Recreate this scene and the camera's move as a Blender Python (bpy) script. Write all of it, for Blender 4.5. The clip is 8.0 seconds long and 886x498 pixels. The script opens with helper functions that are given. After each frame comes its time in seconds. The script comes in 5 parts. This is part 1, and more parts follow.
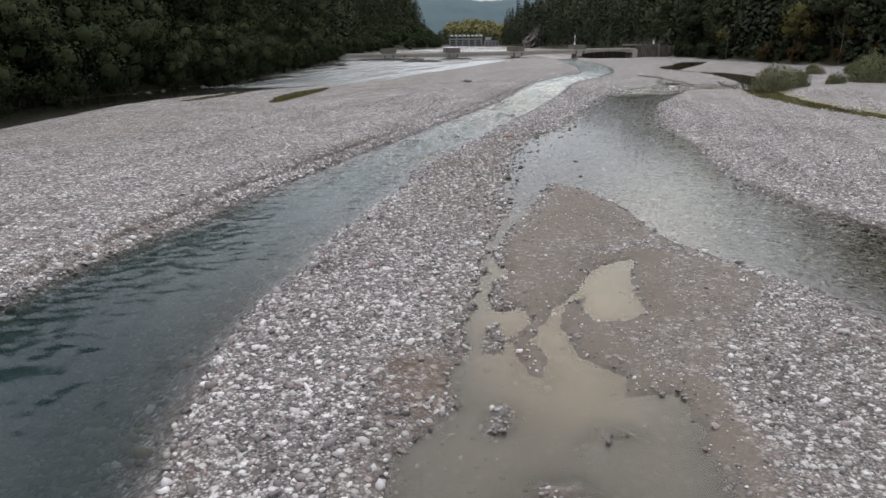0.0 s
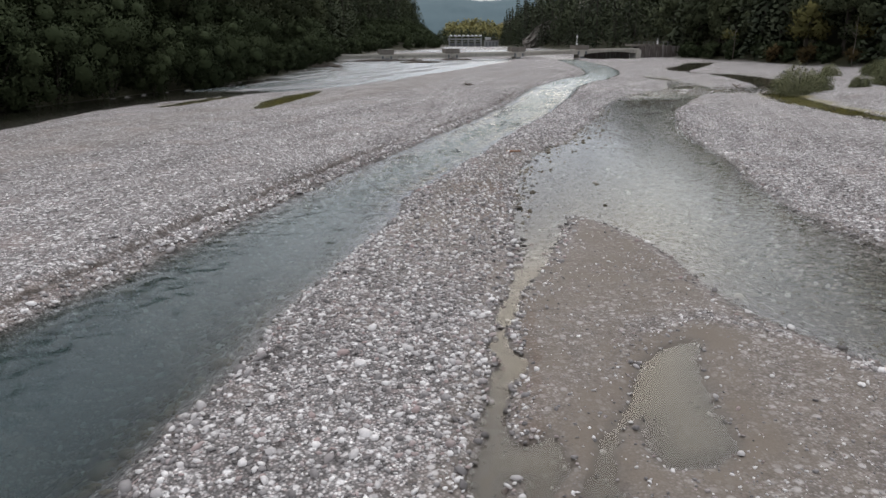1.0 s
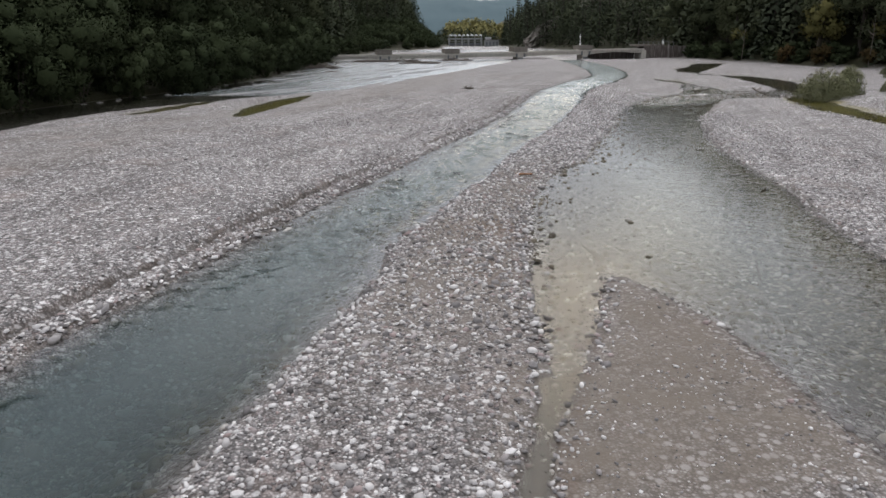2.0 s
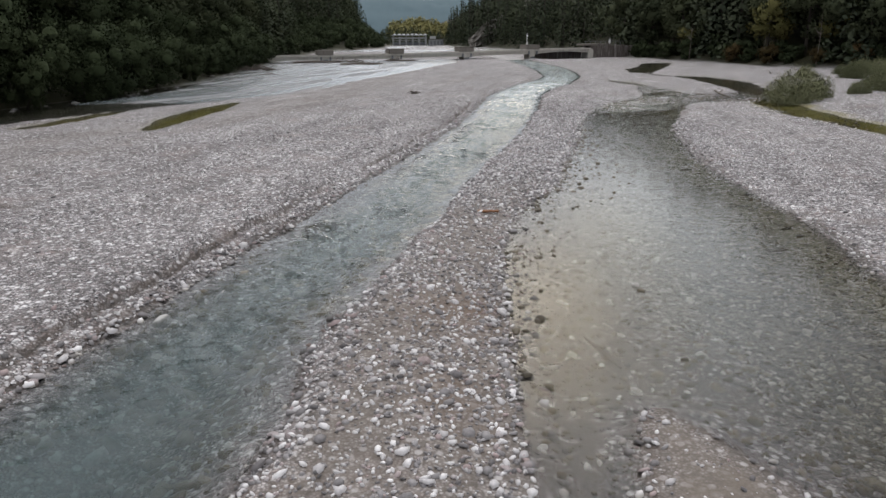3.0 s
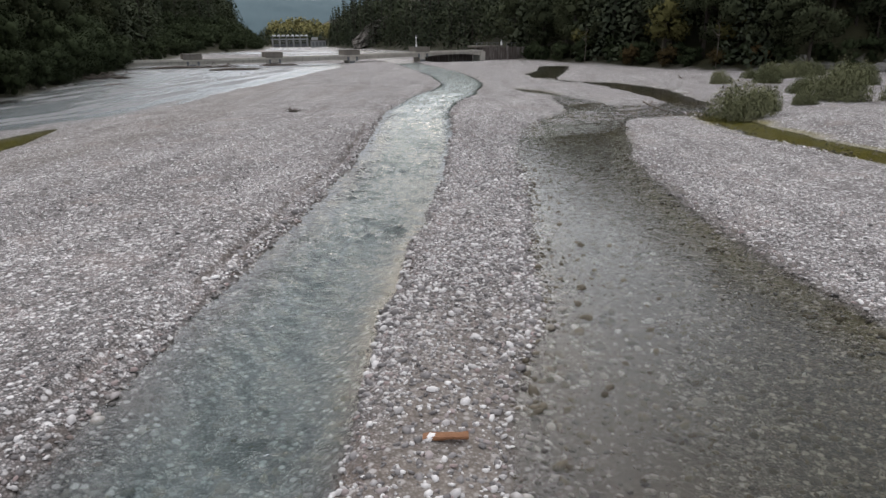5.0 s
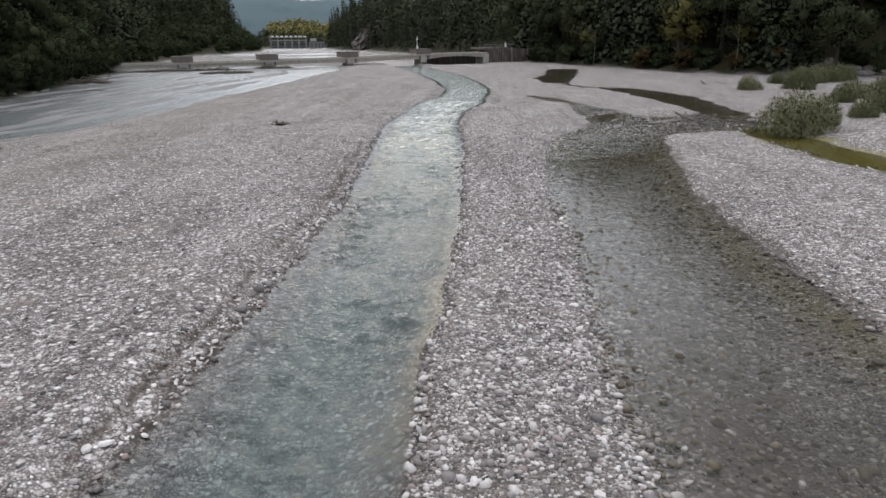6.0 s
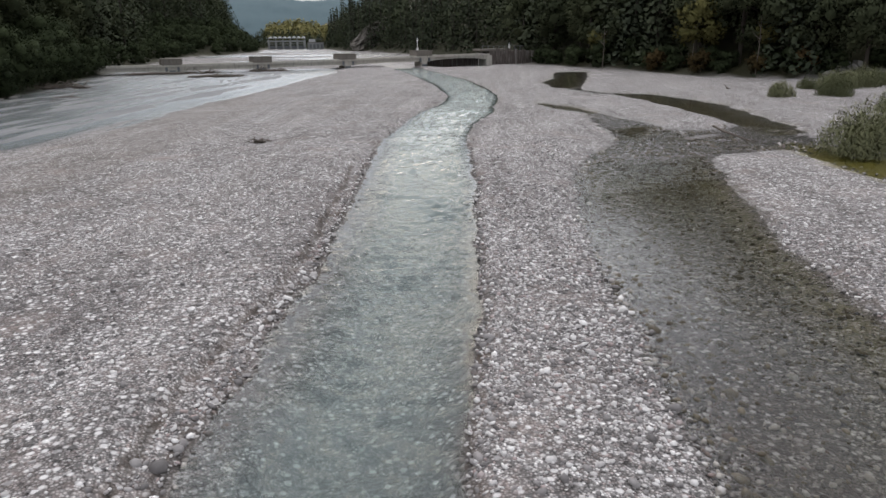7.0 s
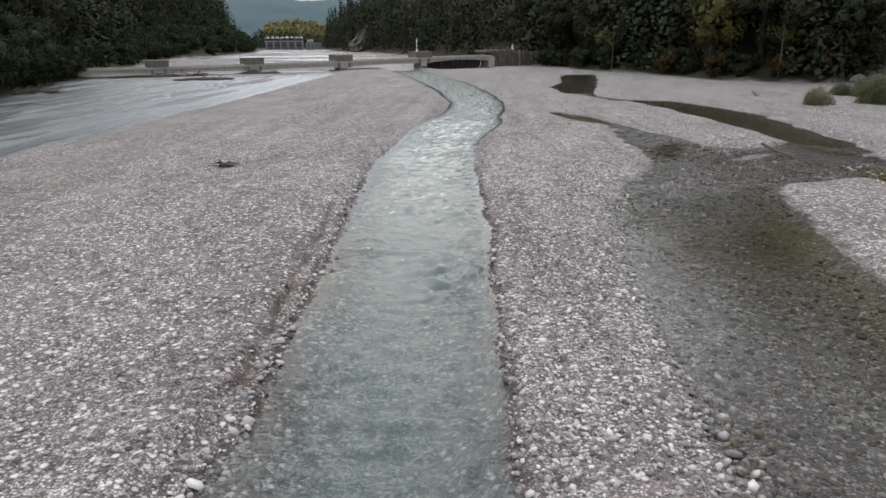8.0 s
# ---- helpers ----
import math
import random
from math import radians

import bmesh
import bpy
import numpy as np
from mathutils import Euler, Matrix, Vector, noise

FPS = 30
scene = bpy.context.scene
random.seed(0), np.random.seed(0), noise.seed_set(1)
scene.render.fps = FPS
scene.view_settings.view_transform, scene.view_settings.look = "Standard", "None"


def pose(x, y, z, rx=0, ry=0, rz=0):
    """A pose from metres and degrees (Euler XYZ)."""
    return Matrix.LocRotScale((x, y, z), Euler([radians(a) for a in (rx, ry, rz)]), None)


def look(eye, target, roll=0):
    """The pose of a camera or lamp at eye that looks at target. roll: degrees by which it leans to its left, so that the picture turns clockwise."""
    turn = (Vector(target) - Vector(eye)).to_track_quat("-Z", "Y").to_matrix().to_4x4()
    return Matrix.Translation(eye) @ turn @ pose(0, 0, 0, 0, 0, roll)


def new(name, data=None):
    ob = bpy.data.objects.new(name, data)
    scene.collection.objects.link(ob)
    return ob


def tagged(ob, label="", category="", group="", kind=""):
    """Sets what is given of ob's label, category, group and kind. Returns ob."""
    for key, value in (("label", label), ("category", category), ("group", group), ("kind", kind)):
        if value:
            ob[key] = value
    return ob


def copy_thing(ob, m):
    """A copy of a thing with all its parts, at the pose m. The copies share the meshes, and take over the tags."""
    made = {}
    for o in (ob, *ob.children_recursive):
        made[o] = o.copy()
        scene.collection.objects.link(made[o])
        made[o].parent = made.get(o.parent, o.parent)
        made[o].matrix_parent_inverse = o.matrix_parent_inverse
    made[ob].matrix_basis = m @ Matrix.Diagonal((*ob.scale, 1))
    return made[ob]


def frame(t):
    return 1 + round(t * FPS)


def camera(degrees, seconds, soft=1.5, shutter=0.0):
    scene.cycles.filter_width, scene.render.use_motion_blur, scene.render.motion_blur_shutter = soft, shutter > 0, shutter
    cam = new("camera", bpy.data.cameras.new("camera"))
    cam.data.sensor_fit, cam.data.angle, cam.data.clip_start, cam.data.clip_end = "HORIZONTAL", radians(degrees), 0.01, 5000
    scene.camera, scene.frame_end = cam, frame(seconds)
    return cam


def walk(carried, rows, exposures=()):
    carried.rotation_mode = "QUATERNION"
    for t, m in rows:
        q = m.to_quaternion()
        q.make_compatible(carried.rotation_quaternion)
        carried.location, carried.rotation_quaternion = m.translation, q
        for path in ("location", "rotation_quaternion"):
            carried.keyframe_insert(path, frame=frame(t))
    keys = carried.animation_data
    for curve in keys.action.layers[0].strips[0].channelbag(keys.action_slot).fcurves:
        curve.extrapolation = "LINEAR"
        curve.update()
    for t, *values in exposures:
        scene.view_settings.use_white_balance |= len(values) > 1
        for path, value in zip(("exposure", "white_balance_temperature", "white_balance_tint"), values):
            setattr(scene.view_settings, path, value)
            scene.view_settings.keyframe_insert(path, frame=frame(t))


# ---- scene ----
cam = camera(65.2, 8.0)
METRES, EYE, TILT, LEAN, TURN = 35.72, 3.7, 0.0, 0.0, 0.0
ROWS = [
    (0.0, 0.0, 0.0, 0.0, -0.06, -16.85, 0.2),
    (0.5, 0.0005, 0.0413, 0.0006, -0.09, -16.85, 0.23),
    (1.0, 0.0013, 0.0939, 0.0014, -0.11, -16.85, 0.24),
    (1.5, 0.0022, 0.1438, 0.0023, -0.11, -16.87, 0.24),
    (2.4, 0.0052, 0.2530, 0.0038, -0.14, -16.91, 0.26),
    (2.7, 0.0062, 0.2893, 0.0043, -0.32, -16.94, 0.28),
    (2.8, 0.0066, 0.3014, 0.0045, -0.76, -16.95, 0.3),
    (2.9, 0.0069, 0.3136, 0.0047, -2.5, -16.96, 0.32),
    (3.0, 0.0073, 0.3258, 0.0049, -4.53, -16.97, 0.34),
    (3.5, 0.0087, 0.3845, 0.0062, -12.55, -17.08, 0.42),
    (3.65, 0.0096, 0.4049, 0.0067, -13.6, -17.08, 0.42),
    (4.0, 0.0123, 0.4526, 0.008, -13.72, -17.06, 0.43),
    (4.5, 0.0184, 0.5137, 0.0094, -13.74, -17.03, 0.42),
    (6.0, 0.0488, 0.7152, 0.0136, -13.79, -16.92, 0.41),
    (6.5, 0.0619, 0.7835, 0.0152, -13.8, -16.91, 0.42),
    (7.0, 0.0762, 0.8522, 0.0168, -13.79, -16.88, 0.43),
    (7.5, 0.091, 0.9212, 0.0183, -13.81, -16.88, 0.39),
    (8.0, 0.1068, 0.9909, 0.0198, -13.81, -16.88, 0.39),
]
walk(cam, [(t, pose(0, 0, EYE, TILT, LEAN, TURN) @ pose(METRES * x, METRES * y, METRES * z, 90 + pitch, roll, yaw)) for t, x, y, z, yaw, pitch, roll in ROWS],
     [(0.0, 0.6), (8.0, 0.6)])

# ---------------------------------------------------------------- light
SUN_UP, SUN_ROUND = 62.0, 4.0
world = bpy.data.worlds.new("overcast_evening")
scene.world = world
world.use_nodes = True
wn, wl = world.node_tree.nodes, world.node_tree.links
wn.clear()
sky = wn.new("ShaderNodeTexSky")
sky.sky_type = "NISHITA"
sky.sun_disc = False
sky.sun_elevation, sky.sun_rotation = radians(SUN_UP), radians(SUN_ROUND)
sky.air_density, sky.dust_density = 1.0, 2.0
coord = wn.new("ShaderNodeTexCoord")
cloud = wn.new("ShaderNodeTexNoise")
cloud.inputs["Scale"].default_value, cloud.inputs["Detail"].default_value, cloud.inputs["Roughness"].default_value = 2.2, 6, 0.55
wl.new(coord.outputs["Generated"], cloud.inputs["Vector"])
ramp = wn.new("ShaderNodeValToRGB")
ramp.color_ramp.elements[0].position, ramp.color_ramp.elements[0].color = 0.36, (4.4, 4.45, 4.75, 1)
ramp.color_ramp.elements[1].position, ramp.color_ramp.elements[1].color = 0.66, (8.6, 8.4, 8.1, 1)
wl.new(cloud.outputs["Fac"], ramp.inputs["Fac"])
wmix = wn.new("ShaderNodeMixRGB")
wmix.inputs["Fac"].default_value = 0.8
wl.new(sky.outputs["Color"], wmix.inputs["Color1"])
# the cloud cover is brighter and warmer above the mouth of the valley, below the veiled sun
sunward = wn.new("ShaderNodeVectorMath")
sunward.operation = "DOT_PRODUCT"
sunward.inputs[1].default_value = (0.174, 0.897, 0.407)
wl.new(coord.outputs["Generated"], sunward.inputs[0])
glow = wn.new("ShaderNodeValToRGB")
glow.color_ramp.elements[0].position, glow.color_ramp.elements[0].color = 0.89, (0.95, 0.96, 1.0, 1)
glow.color_ramp.elements[1].position, glow.color_ramp.elements[1].color = 1.0, (3.9, 3.5, 2.8, 1)
warm = glow.color_ramp.elements.new(0.965)
warm.color = (1.75, 1.84, 1.93, 1)
warm = glow.color_ramp.elements.new(0.988)
warm.color = (2.3, 2.26, 2.12, 1)
wl.new(sunward.outputs["Value"], glow.inputs["Fac"])
veil = wn.new("ShaderNodeMixRGB")
veil.blend_type = "MULTIPLY"
veil.inputs["Fac"].default_value = 1.0
wl.new(ramp.outputs["Color"], veil.inputs["Color1"])
wl.new(glow.outputs["Color"], veil.inputs["Color2"])
rise = wn.new("ShaderNodeSeparateXYZ")
wl.new(coord.outputs["Generated"], rise.inputs[0])
grade = wn.new("ShaderNodeMapRange")
for key, value in (("From Min", 0.0), ("From Max", 0.75), ("To Min", 0.64), ("To Max", 1.35)):
    grade.inputs[key].default_value = value
wl.new(rise.outputs["Z"], grade.inputs["Value"])
whole = wn.new("ShaderNodeVectorMath")
whole.operation = "SCALE"
wl.new(wmix.outputs["Color"], whole.inputs[0])
wl.new(grade.outputs["Result"], whole.inputs["Scale"])
wl.new(veil.outputs["Color"], wmix.inputs["Color2"])
wbg = wn.new("ShaderNodeBackground")
wbg.inputs["Strength"].default_value = 0.1
wl.new(whole.outputs["Vector"], wbg.inputs["Color"])
wout = wn.new("ShaderNodeOutputWorld")
wl.new(wbg.outputs["Background"], wout.inputs["Surface"])

sun_data = bpy.data.lights.new("sun", "SUN")
sun_data.energy, sun_data.angle, sun_data.color = 0.35, radians(25), (1.0, 0.97, 0.94)
sun = new("sun", sun_data)
sun_az = radians(SUN_ROUND)
sun.matrix_world = look((0, 0, 60), Vector((0, 0, 60)) - Vector((math.sin(sun_az) * math.cos(radians(SUN_UP)), math.cos(sun_az) * math.cos(radians(SUN_UP)), math.sin(radians(SUN_UP)))))

# ---------------------------------------------------------------- number helpers
RNG = np.random.default_rng(7)


def vnoise(x, y, scale, seed=0):
    """Smooth value noise in -1..1; scale is the size of one lump in metres."""
    x, y = np.asarray(x, float) / scale + seed * 17.3, np.asarray(y, float) / scale - seed * 9.1
    xi, yi = np.floor(x), np.floor(y)
    fx, fy = x - xi, y - yi
    fx, fy = fx * fx * (3 - 2 * fx), fy * fy * (3 - 2 * fy)

    def h(a, b):
        v = np.sin(a * 127.1 + b * 311.7 + seed * 74.7) * 43758.5453
        return 2 * (v - np.floor(v)) - 1
    a, b, c, d = h(xi, yi), h(xi + 1, yi), h(xi, yi + 1), h(xi + 1, yi + 1)
    return (a + (b - a) * fx) * (1 - fy) + (c + (d - c) * fx) * fy


def fbm(x, y, scale, seed=0, octaves=3):
    return sum(vnoise(x, y, scale / 2 ** k, seed + k) * 0.5 ** k for k in range(octaves)) / 1.75


def step(a, b, v):
    u = np.clip((v - a) / (b - a), 0, 1)
    return u * u * (3 - 2 * u)


def edge(ys, xs, soft=1.2):
    """A bank line x(y) through the given stations, rounded off over soft metres."""
    ys, xs = np.array(ys, float), np.array(xs, float)
    g = np.arange(ys[0], ys[-1] + 0.01, 0.25)
    v = np.interp(g, ys, xs)
    k = np.exp(-0.5 * (np.arange(-24, 25) * 0.25 / soft) ** 2)
    v = np.convolve(np.pad(v, 24, mode="edge"), k / k.sum(), "valid")
    return lambda y: np.interp(y, g, v)


def stream(x, y, points):
    """Metres inside a winding stream: points are (x, y, half width)."""
    best = np.full(np.shape(x), -99.0)
    for (ax, ay, aw), (bx, by, bw) in zip(points, points[1:]):
        dx, dy = bx - ax, by - ay
        u = np.clip(((x - ax) * dx + (y - ay) * dy) / (dx * dx + dy * dy), 0, 1)
        best = np.maximum(best, aw + (bw - aw) * u - np.hypot(x - ax - u * dx, y - ay - u * dy))
    return best


# ---------------------------------------------------------------- the plan of the river bed
WATER = -0.02
MAIN_L = edge([-40, 0, 6, 9.6, 13.6, 18.4, 22, 26.4, 32.6, 38.5, 43.5, 50.6, 55.2, 61, 68, 73.5, 77.8, 84, 97, 116, 134, 150],
              [-16, -8.6, -7.5, -6.6, -5.6, -4.3, -3.3, -1.9, 0.0, 1.9, 3.4, 5.1, 6.1, 7.4, 9.9, 11.9, 14.2, 16.3, 18.3, 20, 21, 21.5], 0.8)
MAIN_R = edge([-40, 0, 3, 5.2, 6.8, 8.2, 10.2, 12.3, 14.6, 17.9, 21, 24.6, 28.4, 33.4, 37.8, 41, 46.6, 50, 54.9, 61, 66, 71.5, 75.5, 80, 84.4, 89.4, 94.5, 105, 114, 126, 140, 150],
              [-8, -1.6, -2.0, -2.5, -2.8, -2.8, -2.5, -2.3, -1.8, -1.1, -0.6, 0.6, 1.8, 3.3, 4.9, 5.9, 7.5, 8.5, 9.7, 11.3, 13.1, 16, 17.2, 19, 20.3, 21.4, 22.2, 23.8, 24.5, 25.0, 25.8, 26], 0.6)
SIDE_L = edge([-40, 13.9, 17.9, 20, 22.2, 24.5, 27.3, 29.6, 33, 36.9, 39.5, 42.5, 46.9, 51.4, 57.2, 62.5],
              [1.4, 1.4, 1.6, 1.9, 2.1, 2.5, 3.3, 4.8, 5.7, 7.2, 8.0, 8.8, 10.3, 12.5, 15.7, 18.5], 0.4)
SIDE_R = edge([-40, 0, 6, 10, 13.6, 14.8, 16.5, 18.9, 21.7, 25, 28, 32, 37.3, 42.6, 46.6, 50.1, 53.3, 57, 62.5],
              [30, 19, 14, 11, 9.0, 8.5, 8.1, 8.1, 8.3, 9.2, 9.6, 10, 11.4, 13.2, 15.2, 16.7, 18.5, 19.5, 18.7], 0.5)
FAN_L = edge([-40, 9, 12.5, 14.3, 15.2, 16.2, 17.2, 17.9, 18.15], [0.9, 0.9, 1.2, 1.6, 1.95, 2.3, 2.6, 2.8, 3.0], 0.12)
FAN_R = edge([-40, 0, 8.2, 10, 10.7, 11.5, 12.5, 13.5, 14.3, 15.2, 16.4, 17.6, 18.0, 18.15], [9, 8, 6.2, 5.75, 5.4, 4.95, 4.5, 4.25, 4.18, 4.17, 3.95, 3.5, 3.25, 3.05], 0.12)
BANK_L = edge([-200, -60, 0, 37, 48, 61, 76, 98, 128, 160, 232, 260, 301, 420, 900], [-90, -40, -30, -24.5, -23, -19.5, -17.8, -18, -19, -20, -20, -11, -1, 1, -40], 3)
BANK_R = edge([-200, -60, 0, 40, 70, 85, 92, 100, 115, 140, 180, 247, 288, 308, 420, 900], [150, 110, 100, 94, 86, 74, 57, 51, 50, 47, 46, 43, 40, 32, 32, 75], 2)
GRAVEL_L = edge([-40, 30, 45, 53, 58, 64.7, 71.5, 77, 86, 99, 111, 120, 135], [-19, -19.3, -19, -15, -11, -6.3, -4.6, -3.2, -1.0, 2.5, 6.5, 9.3, 12], 1.5)

POND = [(-0.5, 2.0), (-0.52, 5.5), (-0.15, 6.05), (0.13, 6.37), (0.16, 6.65), (0.05, 7.04), (0.12, 7.48), (0.33, 8.03), (0.23, 8.51), (0.38, 9.12), (0.58, 9.54), (0.72, 9.2), (0.93, 9.2), (1.14, 9.42),
        (1.2, 8.8), (1.01, 8.43), (0.85, 8.19), (0.98, 7.71), (0.95, 7.25), (1.06, 7.05), (1.18, 7.24), (1.26, 7.68), (1.11, 8.2), (1.5, 9.03), (1.75, 9.53), (2.2, 10.28), (2.5, 11.04), (2.85, 11.42), (3.39, 11.66),
        (3.12, 10.9), (2.92, 9.8), (2.86, 9.18), (2.53, 8.86), (2.14, 8.86), (2.04, 9.19), (2.12, 9.72), (1.82, 9.48), (1.63, 9.03), (1.57, 8.3), (1.66, 7.75), (2.08, 7.2), (1.97, 6.73), (2.57, 6.76), (2.53, 5.87), (2.4, 2.0)]
ISLETS = [((0.69, 8.58, 0.1), (0.63, 7.95, 0.08)), ((0.6, 6.42, 0.08), (0.51, 6.05, 0.08)), ((1.5, 5.8, 0.1), (1.7, 5.98, 0.11)), ((0.9, 5.05, 0.12), (1.12, 5.12, 0.12))]
SEEP = [(1.42, 14.4, 0.2), (1.2, 13.5, 0.1), (1.0, 12.7, 0.15), (0.85, 12.0, 0.06), (0.74, 11.4, 0.18), (0.9, 10.95, 0.18), (0.68, 10.35, 0.08), (0.57, 9.6, 0.12)]
DARK_POOL = [(41.3, 117.3, 1.9), (35.2, 104, 1.7), (31.3, 96.5, 1.9), (29.2, 91.0, 1.0)]
DARK_RUN = [(28.9, 83.2, 0.5), (30.6, 80.5, 1.5), (30.5, 75.5, 1.7), (29.4, 69.5, 1.6), (28.0, 64.5, 1.3), (26.8, 61, 1.2), (26.0, 58.5, 0.9)]
NECK_RUN = [(29.0, 90.5, 0.9), (28.6, 87, 0.8), (28.9, 83.5, 0.7)]
LINK_POOL = [(20.9, 76.2, 0.35), (21.1, 72.5, 0.75), (21.3, 69.3, 0.5)]
LINK_RUN = [(21.3, 69, 0.5), (20.9, 66, 0.9), (20.2, 63, 1.3)]
FORD = [(20.7, 66.5), (21.9, 65.2), (22.2, 63.5), (21.7, 61.6), (22.6, 59.9), (24.0, 60.5), (25.5, 60.6), (26.6, 58.6), (25.6, 55.4), (23.4, 54.1), (21.1, 53.9), (19.2, 53.6), (18.2, 52.3), (17.0, 50.1), (14.5, 47.0),
        (10.8, 47.5), (11.8, 50.3), (12.7, 52.1), (13.6, 53.6), (14.9, 55.3), (16.8, 57.2), (18.0, 60.0), (19.3, 63.5)]
TONGUE = [(20.3, 57.8, 0.25), (21.5, 58.3, 0.45), (23.0, 58.7, 0.3)]
BROWN_POOL = [(18.7, 59.2, 0.5), (19.7, 61.0, 1.2), (20.9, 62.3, 0.7)]
ALGAE_RUN = [(23.8, 55.0, 0.6), (22.7, 50, 1.2), (21.9, 46, 1.1), (21.5, 42, 1.05), (21.3, 38, 1.0), (21.6, 34, 0.95), (22.6, 28, 0.7), (24, 20, 0.5)]
OLIVE_POOL = [(-10.5, 44.0, 0.3), (-10.5, 48, 0.9), (-10.0, 53, 0.9), (-9.3, 57.5, 0.3)]
THIN_POOL = [(-16.4, 45, 0.25), (-15.4, 50, 0.5), (-14.5, 54.5, 0.25)]
LEFT_RUN = [(10, 140, 2.8), (9.8, 130, 2.2), (6.7, 119.5, 1.7), (3.2, 105, 1.5), (0.5, 95, 1.3), (-1.0, 88.5, 1.1), (-3.6, 82.5, 0.9), (-6.2, 73, 0.8), (-8.4, 64, 0.9), (-12.5, 58, 0.8), (-17, 54.5, 0.6)]
WIDE_RUN = [(9, 128, 1.4), (3, 112, 0.9), (-5, 92, 0.7), (-11.5, 77, 0.8), (-16, 66, 0.9), (-20, 56, 1.2)]
BANK_RUN = [(-17, 76, 0.8), (-18.8, 66, 1.6), (-21.0, 56, 1.9), (-22.8, 45, 2.3), (-24.4, 34, 3.4), (-28, 20, 2.4), (-31, 0, 2.4)]
TOP_RUN = [(-16, 124, 0.6), (-9, 110, 1.1), (-13, 96, 0.9), (-17, 84, 1.0)]


def inside(x, y, corners):
    """How far inside a closed outline a place lies (negative: outside)."""
    near, odd = np.full(np.shape(x), 1e9), np.zeros(np.shape(x), bool)
    for (ax, ay), (bx, by) in zip(corners, corners[1:] + corners[:1]):
        u = np.clip(((x - ax) * (bx - ax) + (y - ay) * (by - ay)) / ((bx - ax) ** 2 + (by - ay) ** 2), 0, 1)
        near = np.minimum(near, np.hypot(x - ax - u * (bx - ax), y - ay - u * (by - ay)))
        if ay != by:
            odd = odd ^ (((ay > y) != (by > y)) & (x < (bx - ax) * (y - ay) / (by - ay) + ax))
    return np.where(odd, near, -near)


def plan(x, y):
    """How far inside each water a place lies, in metres (negative: on dry ground)."""
    w1, w2 = fbm(x, y, 1.3, 3), fbm(x, y, 6.0, 8)
    fine = fbm(x, y, 0.7, 21, 2)
    p = {}
    p["main"] = np.minimum(x - MAIN_L(y), MAIN_R(y) - x) * 0.93 + 0.16 * w1 + 0.05 * fine
    side = np.minimum(x - SIDE_L(y), SIDE_R(y) - x) * 0.92
    side = np.minimum(side, 53.5 - y)
    fan = np.where(y < 18.15, np.minimum(x - FAN_L(y), FAN_R(y) - x), -9)
    fan = np.where(y >= 18.15, -np.hypot(x - 3.0, y - 18.15) - 0.02, fan)
    side = np.where(y < 13.6, np.where(x < 3, np.minimum(side, 0.35 * (y - 13.3)), side), side)
    side = np.where((x < 3) & (y < 18), np.minimum(side, 0.3 * (y - 13.4)), side) 
    p["fan"] = fan
    p["side"] = np.minimum(side, -fan) + 0.12 * w1 * step(-0.2, 1.5, np.abs(fan)) + 0.06 * fine
    pond = inside(x, y, POND)
    for a, b in ISLETS:
        pond = np.minimum(pond, -stream(x, y, [a, b]))
    p["pond"] = np.maximum(pond, stream(x, y, SEEP)) + 0.03 * w1 + 0.05 * fine + 0.045 * vnoise(x, y, 0.2, 23)
    rough = 0.35 * w1 + 0.45 * w2
    p["dark"] = np.maximum(stream(x, y, DARK_RUN), stream(x, y, DARK_POOL)) + 0.5 * rough
    p["link"] = np.maximum(stream(x, y, LINK_POOL), stream(x, y, BROWN_POOL)) + 0.4 * rough
    ford = np.maximum(np.maximum(inside(x, y, FORD), stream(x, y, LINK_RUN)), stream(x, y, NECK_RUN))
    p["film"] = np.minimum(ford, 0.15 - stream(x, y, TONGUE)) + 0.5 * rough
    p["algae"] = stream(x, y, ALGAE_RUN) + 0.4 * rough
    p["olive"] = np.maximum(stream(x, y, OLIVE_POOL), stream(x, y, THIN_POOL)) + 0.4 * rough
    left = np.maximum(np.maximum(stream(x, y, LEFT_RUN), stream(x, y, WIDE_RUN)), stream(x, y, TOP_RUN))
    left = left + 0.8 * rough
    a = GRAVEL_L(y) - x
    braid = np.minimum(np.minimum(a, x - BANK_L(y)) * 0.5, np.minimum(y - 52, 130 - y))
    braid = np.minimum(braid, 1.3 * vnoise(a, y * 0.05, 0.9, 95) + 0.9 * vnoise(a, y * 0.12, 0.45, 96) + 0.05) + 0.15 * w1
    creek = np.minimum(np.minimum(a - 0.3, x - BANK_L(y)), 58 - y) + 0.3 * w1
    p["left"] = np.maximum(left, braid)
    p["creek"] = np.maximum(stream(x, y, BANK_RUN) + 0.6 * rough, creek)
    lake = np.minimum(np.minimum(x - BANK_L(y) - 1.5, BANK_R(y) - x - 1.5), np.minimum(y - 152, 388 - y))
    p["lake"] = np.minimum(lake + 2.0 * w2, -0.6 + 5.0 * fbm(x * 0.25, y, 9.0, 91))
    return p


def fan_band(x, y):
    """The arched ridge of washed stones across the fan."""
    return np.exp(-((y - np.interp(x, [2.0, 2.6, 3.7, 4.6, 5.3], [10.6, 11.7, 12.3, 11.6, 10.4]) + 0.25 * fbm(x, y, 0.8, 30)) / 0.3) ** 2) * step(1.7, 2.1, x) * step(5.6, 5.2, x)


